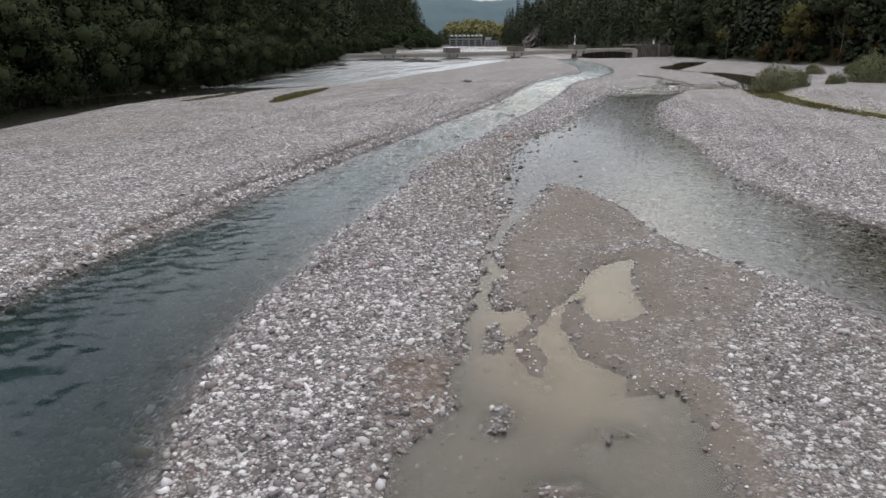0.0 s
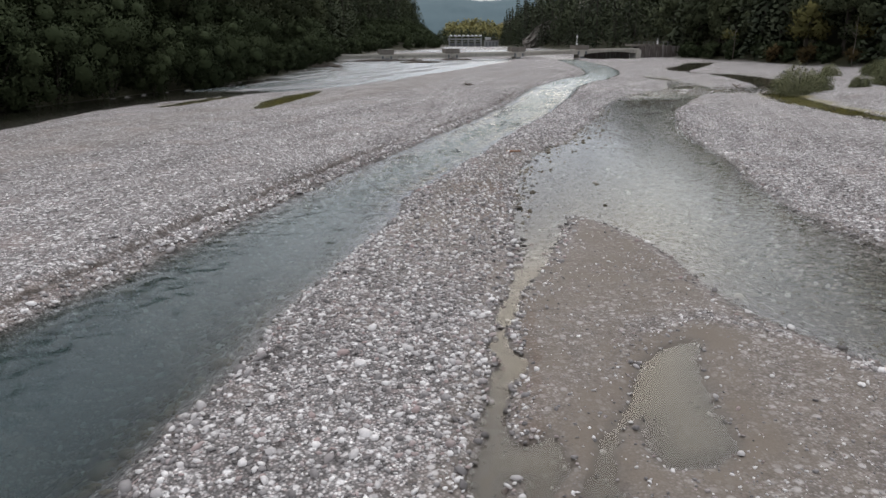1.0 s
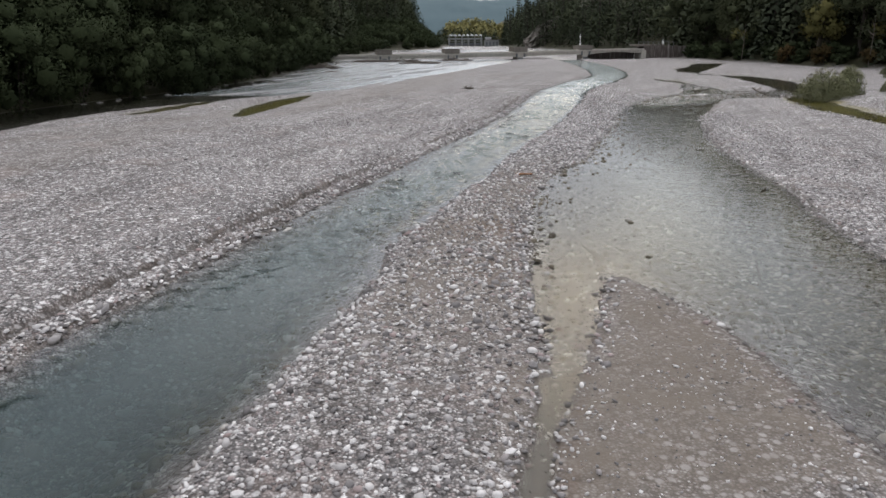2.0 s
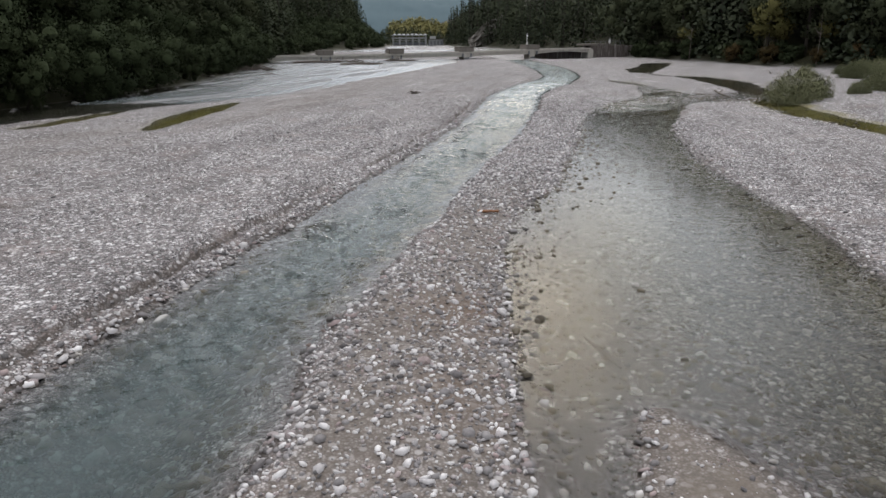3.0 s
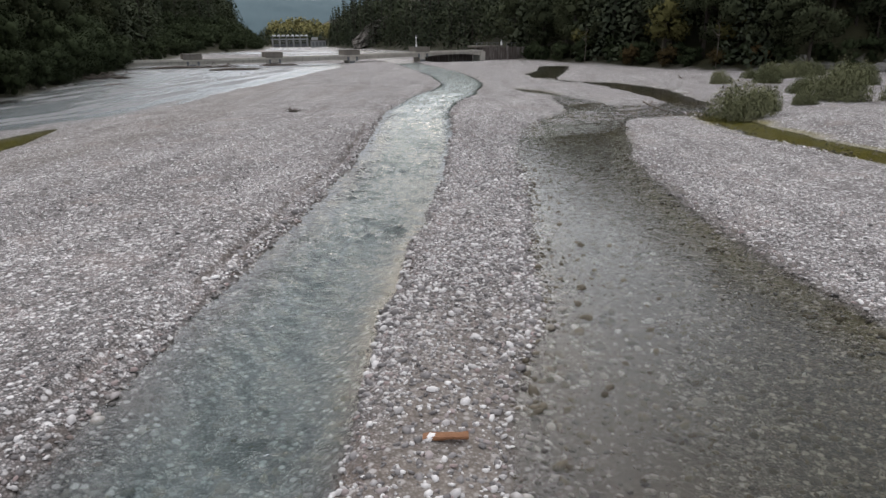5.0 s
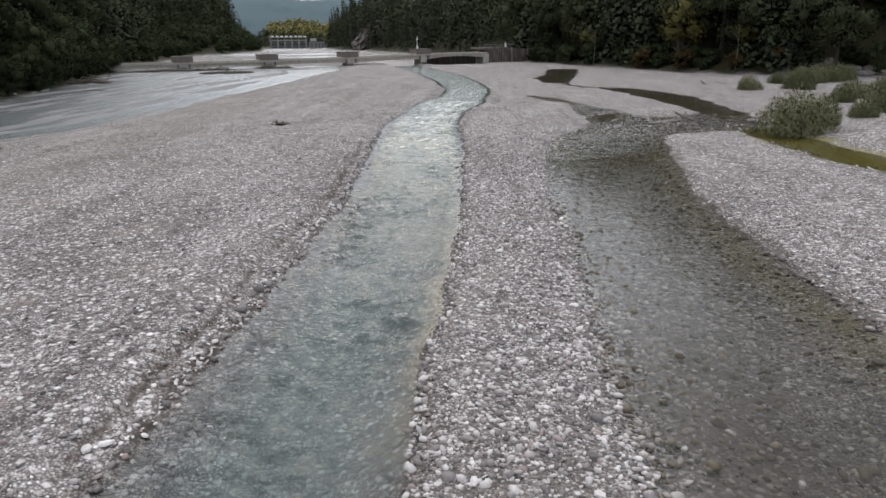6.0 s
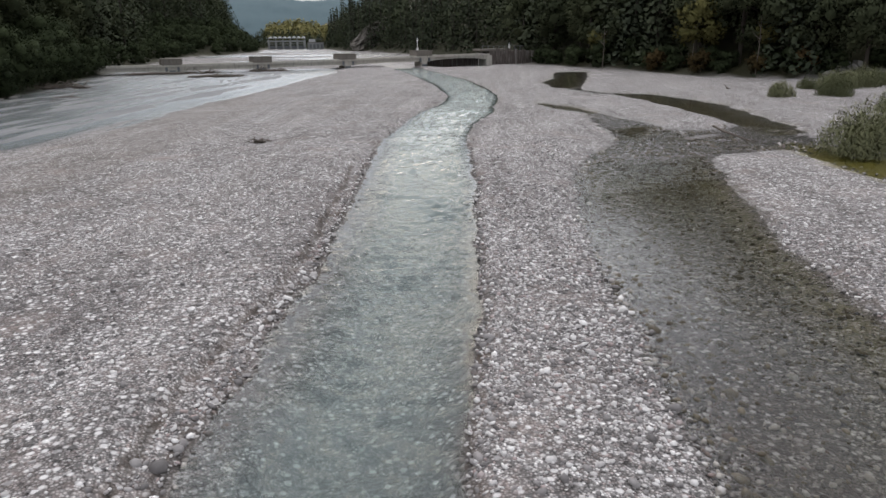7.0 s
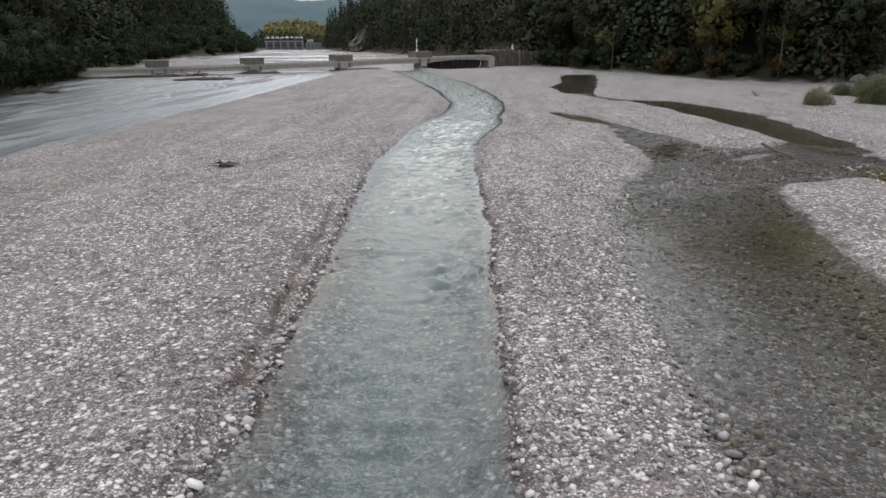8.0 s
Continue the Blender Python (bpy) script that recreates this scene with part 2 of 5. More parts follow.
def fan_gravel(x, y):
    """1 on the coarse lower part of the fan, 0 on its silt."""
    return step(-0.15, 0.35, x - np.interp(y, [4, 5, 7.1, 8.8, 9.6, 10.4, 12.4], [2.5, 2.7, 3.0, 3.8, 4.6, 5.0, 4.9]) + 0.3 * fbm(x, y, 0.9, 28)) * step(13.2, 12.0, y) + 0.8 * fan_band(x, y)


def hill(x, y):
    dl, dr = BANK_L(y) - x, x - BANK_R(y)
    d = np.maximum(dl, dr)
    steep = np.where(dl > dr, 0.62, np.interp(y, [0, 140, 200, 300], [0.95, 0.9, 0.62, 0.5]))
    rise = 1.3 * step(0, 5, d) + steep * np.maximum(d - 4, 0) ** 1.03
    rise = rise * (1 + 0.18 * fbm(x, y, 60, 31)) + 1.5 * fbm(x, y, 14, 33) * step(4, 20, d)
    return np.where(d > 0, 120 * (1 - np.exp(-rise / 120)), 0)


def ground_height(x, y, p=None):
    p = p or plan(x, y)
    z = 0.09 + 0.05 * fbm(x, y, 9.0, 1) + 0.025 * fbm(x, y, 1.6, 5) + 0.01 * vnoise(x, y, 0.3, 6)
    # gravel swells and flood grooves that run with the river
    along = x - 0.28 * y
    z = z + 0.04 * vnoise(along, y * 0.06, 1.7, 12) * step(0, 3, MAIN_L(y) - x)
    # the low cut bank beside the fast water
    off = MAIN_L(y) - x + 0.22 * fbm(x, y, 2.2, 14)
    cut = step(-0.35, 0.35, np.maximum(fbm(x, y, 6.0, 18), 0.3 * step(12, 14, y) * step(27, 25, y)) + 0.1) * step(5, 12, y) * step(60, 50, y)
    z = z + 0.07 * step(0.02, 0.16, off) * step(8, 14, y) + 0.04 * step(0.4, 0.6, off) + 0.07 * step(0.5, 0.62, off) * cut - 0.07 * step(0.25, 0.4, off) * (1 - step(0.48, 0.6, off)) * cut
    # wet flats of the far left arm
    flats = step(0, 4, GRAVEL_L(y) - x) * step(40, 60, y)
    z = z - 0.085 * flats
    z = z - 0.015 * step(-0.3, 0.6, p["fan"])
    ring = np.hypot((x - 3.25) / 0.35, (y - 14.1) / 0.75)
    z = z - 0.04 * np.exp(-(ring / 0.8) ** 2) + 0.02 * np.exp(-((ring - 1.3) / 0.3) ** 2)
    # higher bar with the shrubs
    z = z + 0.35 * step(0.8, 3.0, x - np.interp(y, [20, 34, 42, 50, 56], [25, 22.6, 22.4, 23.4, 25.2])) * step(60, 55, y)
    for name, depth, soft, bank in (("main", 0.62, 1.15, 0.42), ("side", 0.42, 1.6, 0.12), ("pond", 0.16, 0.35, 0.22), ("dark", 0.35, 1.0, 0.16), ("link", 0.16, 0.8, 0.09),
                                    ("algae", 0.11, 0.8, 0.2), ("olive", 0.2, 0.7, 0.07), ("left", 0.3, 2.0, 0.06), ("creek", 0.35, 1.5, 0.08), ("lake", 0.6, 4.0, 0.08)):
        d = p[name]
        deep = depth * (1 - np.exp(-np.maximum(d, 0) / soft))
        if name == "main":
            deep = depth * (1 - np.exp(-(np.maximum(d, 0) / np.where(y < 24, soft, 0.45)) ** np.where(y < 24, 1.5, 1.0)))
            deep = deep * np.where((y > 24) & (y < 62), 0.3 + 0.7 * step(0.1, 1.5, x - MAIN_L(y)), 1.0)
            deep = deep * (0.5 + 1.1 * step(26, 9, y)) * (1 + 0.25 * fbm(x, y, 2.5, 41))
        if name == "side":
            deep = deep * (1 + 0.3 * fbm(x, y, 3.5, 43)) * (0.45 + 0.55 * step(0.5, 4.5, x - SIDE_L(y)))
        z = np.minimum(z, np.where(d > 0, WATER - 0.012 - deep, WATER + 0.012 + bank * -d))
    # the ford: a film of water among the stones, deeper in its pools
    film = p["film"]
    low = WATER - 0.028 + 0.03 * fbm(x, y, 0.9, 81) + 0.024 * vnoise(x, y, 0.3, 83)
    z = np.where(film > 0, np.minimum(z, low), np.minimum(z, WATER + 0.012 - 0.08 * film))
    # scoured hollows under the bridge spans
    under = np.exp(-((y - 138.4 - 0.238 * x) / 3.5) ** 2)
    z = z - under * (0.5 * step(28, 31, x) * step(41, 37, x) + 0.3 * step(-22, -16, x) * step(12, 4, x))
    h = hill(x, y)
    return z + h


# ---------------------------------------------------------------- mesh helpers
def mesh_of(name, verts, faces, attrs=None, smooth=False):
    """A mesh from arrays: faces all have the same number of corners."""
    verts, faces = np.asarray(verts, np.float32), np.asarray(faces, np.int32)
    me = bpy.data.meshes.new(name)
    me.vertices.add(len(verts))
    me.vertices.foreach_set("co", verts.ravel())
    k = faces.shape[1]
    me.loops.add(faces.size)
    me.loops.foreach_set("vertex_index", faces.ravel())
    me.polygons.add(len(faces))
    me.polygons.foreach_set("loop_start", np.arange(0, faces.size, k, dtype=np.int32))
    if smooth:
        me.polygons.foreach_set("use_smooth", np.ones(len(faces), bool))
    me.update(calc_edges=True)
    for key, values in (attrs or {}).items():
        a = me.attributes.new(key, "FLOAT", "POINT")
        a.data.foreach_set("value", np.asarray(values, np.float32).ravel())
    return me


def part(name, me, material, parent=None, label=""):
    """Links a mesh (or a bmesh) as ONE object under a thing or a part."""
    if isinstance(me, bmesh.types.BMesh):
        bm, me = me, bpy.data.meshes.new(name)
        bm.to_mesh(me)
        bm.free()
    if material and not me.materials:
        me.materials.append(material)
    ob = new(name, me)
    ob.parent = parent
    return tagged(ob, label)


def empty(name, place=(0, 0, 0), turn=0.0, size=1.0):
    ob = new(name)
    ob.matrix_world = pose(*place, 0, 0, turn) @ Matrix.Scale(size, 4)
    return ob


def box_into(bm, x0, x1, y0, y1, z0, z1, bevel=0.0):
    out = bmesh.ops.create_cube(bm, size=1)
    vs = out["verts"]
    for v in vs:
        v.co = Vector(((x0 + x1) / 2 + v.co.x * (x1 - x0), (y0 + y1) / 2 + v.co.y * (y1 - y0), (z0 + z1) / 2 + v.co.z * (z1 - z0)))
    if bevel:
        es = list({e for v in vs for e in v.link_edges})
        bmesh.ops.bevel(bm, geom=es, offset=bevel, segments=2, affect="EDGES")


def box_bm(*a, bevel=0.0):
    bm = bmesh.new()
    box_into(bm, *a, bevel=bevel)
    return bm


def tube(points, radii, sides=6):
    """Vertices and faces of a tapered limb along the points."""
    points = np.asarray(points, float)
    vs, fs = [], []
    for i, c in enumerate(points):
        t = points[min(i + 1, len(points) - 1)] - points[max(i - 1, 0)]
        t = t / (np.linalg.norm(t) + 1e-9)
        a = np.cross(t, (0.31, 0.87, 0.17) if abs(t[2]) > 0.8 else (0, 0, 1))
        a = a / np.linalg.norm(a)
        b = np.cross(t, a)
        for k in range(sides):
            q = 2 * math.pi * k / sides
            vs.append(c + radii[i] * (math.cos(q) * a + math.sin(q) * b))
    for i in range(len(points) - 1):
        for k in range(sides):
            k2 = (k + 1) % sides
            fs.append((i * sides + k, i * sides + k2, (i + 1) * sides + k2, (i + 1) * sides + k))
    vs.append(points[0])
    fs += [((k + 1) % sides, k, len(vs) - 1, len(vs) - 1) for k in range(sides)]
    n = len(vs)
    vs.append(points[-1])
    for k in range(sides):
        fs.append(((len(points) - 1) * sides + k, (len(points) - 1) * sides + (k + 1) % sides, n, n))
    return vs, fs


def tubes_mesh(name, limbs, sides=6):
    vs, fs = [], []
    for pts, rad in limbs:
        v, f = tube(pts, rad, sides)
        fs += [tuple(i + len(vs) for i in q) for q in f]
        vs += v
    bm = bmesh.new()
    bv = [bm.verts.new(v) for v in vs]
    for q in fs:
        q = list(dict.fromkeys(q))
        bm.faces.new([bv[i] for i in q])
    me = bpy.data.meshes.new(name)
    bm.to_mesh(me)
    bm.free()
    return me


# ---------------------------------------------------------------- materials
class Mat:
    def __init__(self, name):
        self.m = bpy.data.materials.new(name)
        self.m.use_nodes = True
        self.t = self.m.node_tree
        self.b = self.t.nodes["Principled BSDF"]
        self.out = self.t.nodes["Material Output"]

    def node(self, kind, **sets):
        n = self.t.nodes.new("ShaderNode" + kind)
        for k, v in sets.items():
            if k == "op":
                n.operation = v
            elif k == "clamp":
                n.use_clamp = v
            elif k == "blend":
                n.blend_type = v
            elif k == "attr":
                n.attribute_name = v
            elif k == "feature":
                n.feature = v
            else:
                n.inputs[k.replace("_", " ")].default_value = v
        return n

    def link(self, a, b):
        self.t.links.new(a, b)

    def place(self, scale=(1, 1, 1), turn=0.0):
        g = self.node("NewGeometry")
        m = self.node("Mapping")
        m.vector_type = "TEXTURE"
        m.inputs["Scale"].default_value = [1 / k for k in scale]
        m.inputs["Rotation"].default_value = (0, 0, turn)
        self.link(g.outputs["Position"], m.inputs["Vector"])
        return m.outputs["Vector"]

    def noise(self, vec, scale, detail=3, rough=0.55, distort=0.0):
        n = self.node("TexNoise", Scale=scale, Detail=detail, Roughness=rough, Distortion=distort)
        if vec is not None:
            self.link(vec, n.inputs["Vector"])
        return n.outputs["Fac"]

    def ramp(self, fac, stops, ease=False):
        n = self.node("ValToRGB")
        r = n.color_ramp
        if ease:
            r.interpolation = "EASE"
        while len(r.elements) < len(stops):
            r.elements.new(0.5)
        for e, (p, c) in zip(r.elements, stops):
            e.position = p
            e.color = (*c, 1) if not isinstance(c, (int, float)) else (c, c, c, 1)
        self.link(fac, n.inputs["Fac"])
        return n.outputs["Color"]

    def mix(self, fac, a, b, blend="MIX"):
        n = self.node("MixRGB", blend=blend)
        for v, s in ((fac, "Fac"), (a, "Color1"), (b, "Color2")):
            if isinstance(v, (int, float)):
                n.inputs[s].default_value = v if s == "Fac" else (v, v, v, 1)
            elif isinstance(v, tuple):
                n.inputs[s].default_value = (*v, 1)
            else:
                self.link(v, n.inputs[s])
        return n.outputs["Color"]

    def math(self, op, a, b=0.0, clamp=False):
        n = self.node("Math", op=op, clamp=clamp)
        for i, v in enumerate((a, b)):
            if isinstance(v, (int, float)):
                n.inputs[i].default_value = v
            else:
                self.link(v, n.inputs[i])
        return n.outputs[0]

    def attr(self, name):
        return self.node("Attribute", attr=name).outputs["Fac"]

    def bump(self, height, strength, distance, normal=None):
        n = self.node("Bump", Strength=strength, Distance=distance)
        self.link(height, n.inputs["Height"])
        if normal is not None:
            self.link(normal, n.inputs["Normal"])
        return n.outputs["Normal"]

    def finish(self, color=None, rough=0.8, normal=None, metal=0.0, spec=0.5):
        if color is not None:
            if isinstance(color, tuple):
                self.b.inputs["Base Color"].default_value = (*color, 1)
            else:
                self.link(color, self.b.inputs["Base Color"])
        if isinstance(rough, (int, float)):
            self.b.inputs["Roughness"].default_value = rough
        else:
            self.link(rough, self.b.inputs["Roughness"])
        if normal is not None:
            self.link(normal, self.b.inputs["Normal"])
        self.b.inputs["Metallic"].default_value = metal
        self.b.inputs["Specular IOR Level"].default_value = spec
        return self.m


PEBBLES = [(0.0, (0.11, 0.105, 0.102)), (0.15, (0.22, 0.208, 0.205)), (0.4, (0.34, 0.325, 0.32)), (0.6, (0.34, 0.292, 0.282)), (0.78, (0.53, 0.51, 0.505)), (1.0, (0.82, 0.805, 0.8))]


def wetness(m):
    """1 under and at the water line, 0 above it."""
    z = m.node("SeparateXYZ")
    m.link(m.node("NewGeometry").outputs["Position"], z.inputs[0])
    n = m.noise(m.place(), 3.0, 2)
    lifted = m.math("ADD", z.outputs["Z"], m.math("MULTIPLY", m.math("SUBTRACT", n, 0.5), 0.05))
    r = m.node("MapRange")
    r.inputs["From Min"].default_value, r.inputs["From Max"].default_value = WATER + 0.042, WATER + 0.012
    m.link(lifted, r.inputs["Value"])
    return r.outputs["Result"]


def ground_material():
    m = Mat("river_gravel")
    vec = m.place()
    warp = m.noise(vec, 9.0, 2)
    cells = []
    for scale in (13.0, 30.0):
        v = m.node("TexVoronoi", Scale=scale, Randomness=1.0)
        m.link(vec, v.inputs["Vector"])
        cells.append(v)
    sep = [m.node("SeparateColor") for _ in cells]
    for c, s in zip(cells, sep):
        m.link(c.outputs["Color"], s.inputs[0])
    big, small = (m.ramp(s.outputs[0], PEBBLES) for s in sep)
    pick = m.ramp(m.noise(vec, 2.2, 4), [(0.42, 0.0), (0.6, 1.0)])
    stones = m.mix(pick, small, big)
    # the shade in the gaps between the stones, painted into the colour
    gap = m.ramp(cells[1].outputs["Distance"], [(0.25, 1.05), (0.62, 0.36)])
    stones = m.mix(1.0, stones, gap, "MULTIPLY")
    broad = m.ramp(m.noise(vec, 0.2, 6, 0.65), [(0.3, (0.74, 0.72, 0.71)), (0.7, (1.2, 1.19, 1.18))])
    stones = m.mix(1.0, stones, broad, "MULTIPLY")
    # paler and darker drifts that lie along the flow, and scattered white stones
    drift = m.noise(m.place((1.0, 0.1, 1.0), radians(-17)), 1.1, 5, 0.62)
    stones = m.mix(1.0, stones, m.ramp(drift, [(0.3, (0.76, 0.75, 0.75)), (0.5, (0.98, 0.98, 0.98)), (0.7, (1.2, 1.2, 1.2))]), "MULTIPLY")
    speck = m.node("TexVoronoi", Scale=4.5, Randomness=1.0)
    m.link(vec, speck.inputs["Vector"])
    dots = m.math("MULTIPLY", m.ramp(speck.outputs["Distance"], [(0.10, 1.0), (0.2, 0.0)]), m.ramp(m.noise(vec, 0.8, 3), [(0.4, 0.25), (0.6, 1.0)]))
    stones = m.mix(dots, stones, (0.78, 0.77, 0.76))
    speck2 = m.node("TexVoronoi", Scale=2.1, Randomness=1.0)
    m.link(vec, speck2.inputs["Vector"])
    dots2 = m.math("MULTIPLY", m.ramp(speck2.outputs["Distance"], [(0.08, 1.0), (0.13, 0.0)]), m.ramp(m.noise(vec, 0.45, 3), [(0.42, 0.0), (0.6, 1.0)]))
    stones = m.mix(dots2, stones, (0.8, 0.79, 0.78))
    mott = m.noise(vec, 3.2, 6, 0.8)
    stones = m.mix(1.0, stones, m.ramp(mott, [(0.34, (0.68, 0.67, 0.66)), (0.5, (1.0, 1.0, 1.0)), (0.64, (1.3, 1.3, 1.29))]), "MULTIPLY")
    blush = m.ramp(m.noise(vec, 0.55, 4), [(0.55, 0.0), (0.75, 0.5)])
    stones = m.mix(blush, stones, (0.29, 0.235, 0.21))
    speck3 = m.node("TexVoronoi", Scale=8.5, Randomness=1.0)
    m.link(vec, speck3.inputs["Vector"])
    tone3 = m.node("SeparateColor")
    m.link(speck3.outputs["Color"], tone3.inputs[0])
    dots3 = m.math("MULTIPLY", m.ramp(speck3.outputs["Distance"], [(0.25, 1.0), (0.42, 0.0)]), m.ramp(tone3.outputs[1], [(0.35, 0.0), (0.5, 0.85)]))
    stones = m.mix(dots3, stones, m.ramp(tone3.outputs[0], [(0.3, (0.12, 0.115, 0.112)), (0.42, (0.62, 0.6, 0.595)), (1.0, (0.85, 0.83, 0.82))]))
    # silt and sand
    grit = m.noise(vec, 60.0, 3)
    sandc = m.mix(grit, (0.118, 0.096, 0.076), (0.205, 0.176, 0.145))
    sandf = m.math("MULTIPLY", m.attr("sand"), m.ramp(m.noise(vec, 1.6, 5, 0.65), [(0.3, 0.65), (0.6, 1.0)]))
    col = m.mix(sandf, stones, sandc)
    lines = m.noise(m.place((1.0, 0.08, 1.0), radians(-24)), 1.3, 4, 0.6)
    col = m.mix(m.attr("silt"), col, m.ramp(lines, [(0.3, (0.17, 0.175, 0.178)), (0.55, (0.235, 0.243, 0.248)), (0.75, (0.31, 0.32, 0.325))]))
    # brown stains, and the dark bank lines with undercut shade painted in
    rust = m.math("MULTIPLY", m.attr("rust"), m.ramp(m.noise(vec, 2.5, 4), [(0.3, 0.3), (0.6, 1.0)]))
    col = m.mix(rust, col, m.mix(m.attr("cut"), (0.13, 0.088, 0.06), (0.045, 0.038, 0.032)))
    # algae on the bed
    alg = m.math("MULTIPLY", m.attr("algae"), m.ramp(m.noise(vec, 1.1, 5, 0.7), [(0.3, 0.55), (0.55, 1.0)]))
    algc = m.mix(m.noise(vec, 3.0, 4), (0.15, 0.13, 0.03), (0.36, 0.32, 0.04))
    col = m.mix(alg, col, algc)
    slime = m.math("MULTIPLY", m.attr("slime"), m.ramp(m.noise(vec, 2.0, 5, 0.7), [(0.3, 0.6), (0.6, 1.0)]))
    col = m.mix(slime, col, m.mix(1.0, col, (0.52, 0.44, 0.28), "MULTIPLY"))
    # wet stone is darker
    wet = wetness(m)
    col = m.mix(m.math("MULTIPLY", wet, 0.6), col, m.mix(1.0, col, (0.5, 0.49, 0.475), "MULTIPLY"))
    # forest floor on the slopes
    soil = m.mix(m.noise(vec, 0.8, 5), (0.022, 0.025, 0.012), (0.05, 0.045, 0.02))
    col = m.mix(m.attr("soil"), col, soil)
    rough = m.mix(wet, 0.85, 0.45)
    h1 = m.math("MULTIPLY", m.math("SUBTRACT", 1.0, cells[0].outputs["Distance"]), pick)
    h = m.math("ADD", m.math("MULTIPLY", m.math("SUBTRACT", 1.0, cells[1].outputs["Distance"]), 0.5), h1)
    h = m.math("ADD", h, m.math("MULTIPLY", warp, 0.3))
    h = m.math("MULTIPLY", h, m.math("SUBTRACT", 1.0, m.math("MULTIPLY", sandf, 0.85)))
    return m.finish(col, rough, m.bump(h, 0.8, 0.035), spec=0.3)


def bed_stone_material():
    """Stones under water, most of them brown with slime."""
    m = Mat("slimy_bed_stone")
    rnd = m.node("NewGeometry").outputs["Random Per Island"]
    col = m.ramp(rnd, [(0.0, (0.065, 0.053, 0.035)), (0.45, (0.14, 0.115, 0.08)), (0.8, (0.22, 0.19, 0.145)), (0.93, (0.42, 0.4, 0.37)), (1.0, (0.6, 0.58, 0.55))])
    vec = m.place()
    col = m.mix(m.ramp(m.noise(vec, 18.0, 4, 0.7), [(0.4, 0.0), (0.7, 0.5)]), col, (0.07, 0.065, 0.04))
    return m.finish(col, 0.45, m.bump(m.noise(vec, 45.0, 3), 0.4, 0.01), spec=0.35)


def stone_material(name="river_stone", whole=False):
    m = Mat(name)
    rnd = m.node("ObjectInfo").outputs["Random"] if whole else m.node("NewGeometry").outputs["Random Per Island"]
    col = m.ramp(rnd, [(0.0, (0.13, 0.122, 0.12)), (0.15, (0.22, 0.208, 0.205)), (0.42, (0.34, 0.325, 0.32)), (0.5, (0.39, 0.31, 0.295)), (0.58, (0.48, 0.46, 0.455)), (0.75, (0.65, 0.63, 0.62)), (1.0, (0.88, 0.86, 0.845))])
    vec = m.place()
    col = m.mix(m.ramp(m.noise(vec, 22.0, 4, 0.7), [(0.35, 0.0), (0.7, 0.35)]), col, m.mix(1.0, col, (0.55, 0.52, 0.5), "MULTIPLY"))
    drift = m.noise(m.place((1.0, 0.1, 1.0), radians(-17)), 1.1, 5, 0.62)
    col = m.mix(1.0, col, m.ramp(drift, [(0.3, (0.74, 0.73, 0.725)), (0.5, (0.97, 0.97, 0.97)), (0.7, (1.18, 1.18, 1.18))]), "MULTIPLY")
    wet = wetness(m)
    col = m.mix(wet, col, m.mix(1.0, col, (0.52, 0.5, 0.46), "MULTIPLY"))
    return m.finish(col, m.mix(wet, 0.8, 0.4), m.bump(m.noise(vec, 45.0, 3), 0.4, 0.01), spec=0.35)


def water_material(name, deep, haze, clear, ripple, size, rough, stretch=(1, 1, 1), turn=0.0, upstream_pale=None):
    """Water: a tinted see-through layer that grows cloudier with its depth, under a mirror that follows Fresnel's law.
    The optional last colour is a paler one for upstream, with the brightness of reflected sky painted into it."""
    m = Mat(name)
    m.t.nodes.remove(m.b)
    vec = m.place(stretch, turn)
    n = m.noise(vec, size, 2, 0.5, 0.5)
    crest = m.math("SUBTRACT", 1.0, m.math("ABSOLUTE", m.math("MULTIPLY", m.math("SUBTRACT", n, 0.5), 3.0)))
    n2 = m.noise(vec, size * 2.9, 3, 0.6, 0.3)
    h = m.math("ADD", m.math("MULTIPLY", crest, 0.45), m.math("ADD", m.math("MULTIPLY", n, 0.5), m.math("MULTIPLY", n2, 0.4)))
    normal = m.bump(m.math("MULTIPLY", h, m.attr("rip")), 1.0, ripple)
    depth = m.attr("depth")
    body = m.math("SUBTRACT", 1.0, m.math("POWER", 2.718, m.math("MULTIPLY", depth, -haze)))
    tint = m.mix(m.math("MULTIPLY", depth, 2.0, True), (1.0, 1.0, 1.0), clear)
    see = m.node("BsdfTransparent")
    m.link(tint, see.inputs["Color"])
    silt = m.node("BsdfDiffuse")
    # blends to the paler colour along y, painting in brightness of reflected sky
    if upstream_pale:
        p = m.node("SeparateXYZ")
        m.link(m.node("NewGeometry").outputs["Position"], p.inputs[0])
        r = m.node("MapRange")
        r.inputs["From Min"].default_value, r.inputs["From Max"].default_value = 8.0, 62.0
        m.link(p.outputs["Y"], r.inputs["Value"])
        m.link(m.mix(r.outputs["Result"], deep, upstream_pale), silt.inputs["Color"])
    else:
        silt.inputs["Color"].default_value = (*deep, 1)
    under = m.node("MixShader")
    m.link(body, under.inputs[0])
    m.link(see.outputs[0], under.inputs[1])
    m.link(silt.outputs[0], under.inputs[2])
    mirror = m.node("BsdfGlossy", Roughness=rough)
    m.link(normal, mirror.inputs["Normal"])
    fres = m.node("Fresnel", IOR=1.33)
    m.link(normal, fres.inputs["Normal"])
    top = m.node("MixShader")
    m.link(fres.outputs[0], top.inputs[0])
    m.link(under.outputs[0], top.inputs[1])
    m.link(mirror.outputs[0], top.inputs[2])
    m.link(top.outputs[0], m.out.inputs["Surface"])
    return m.m


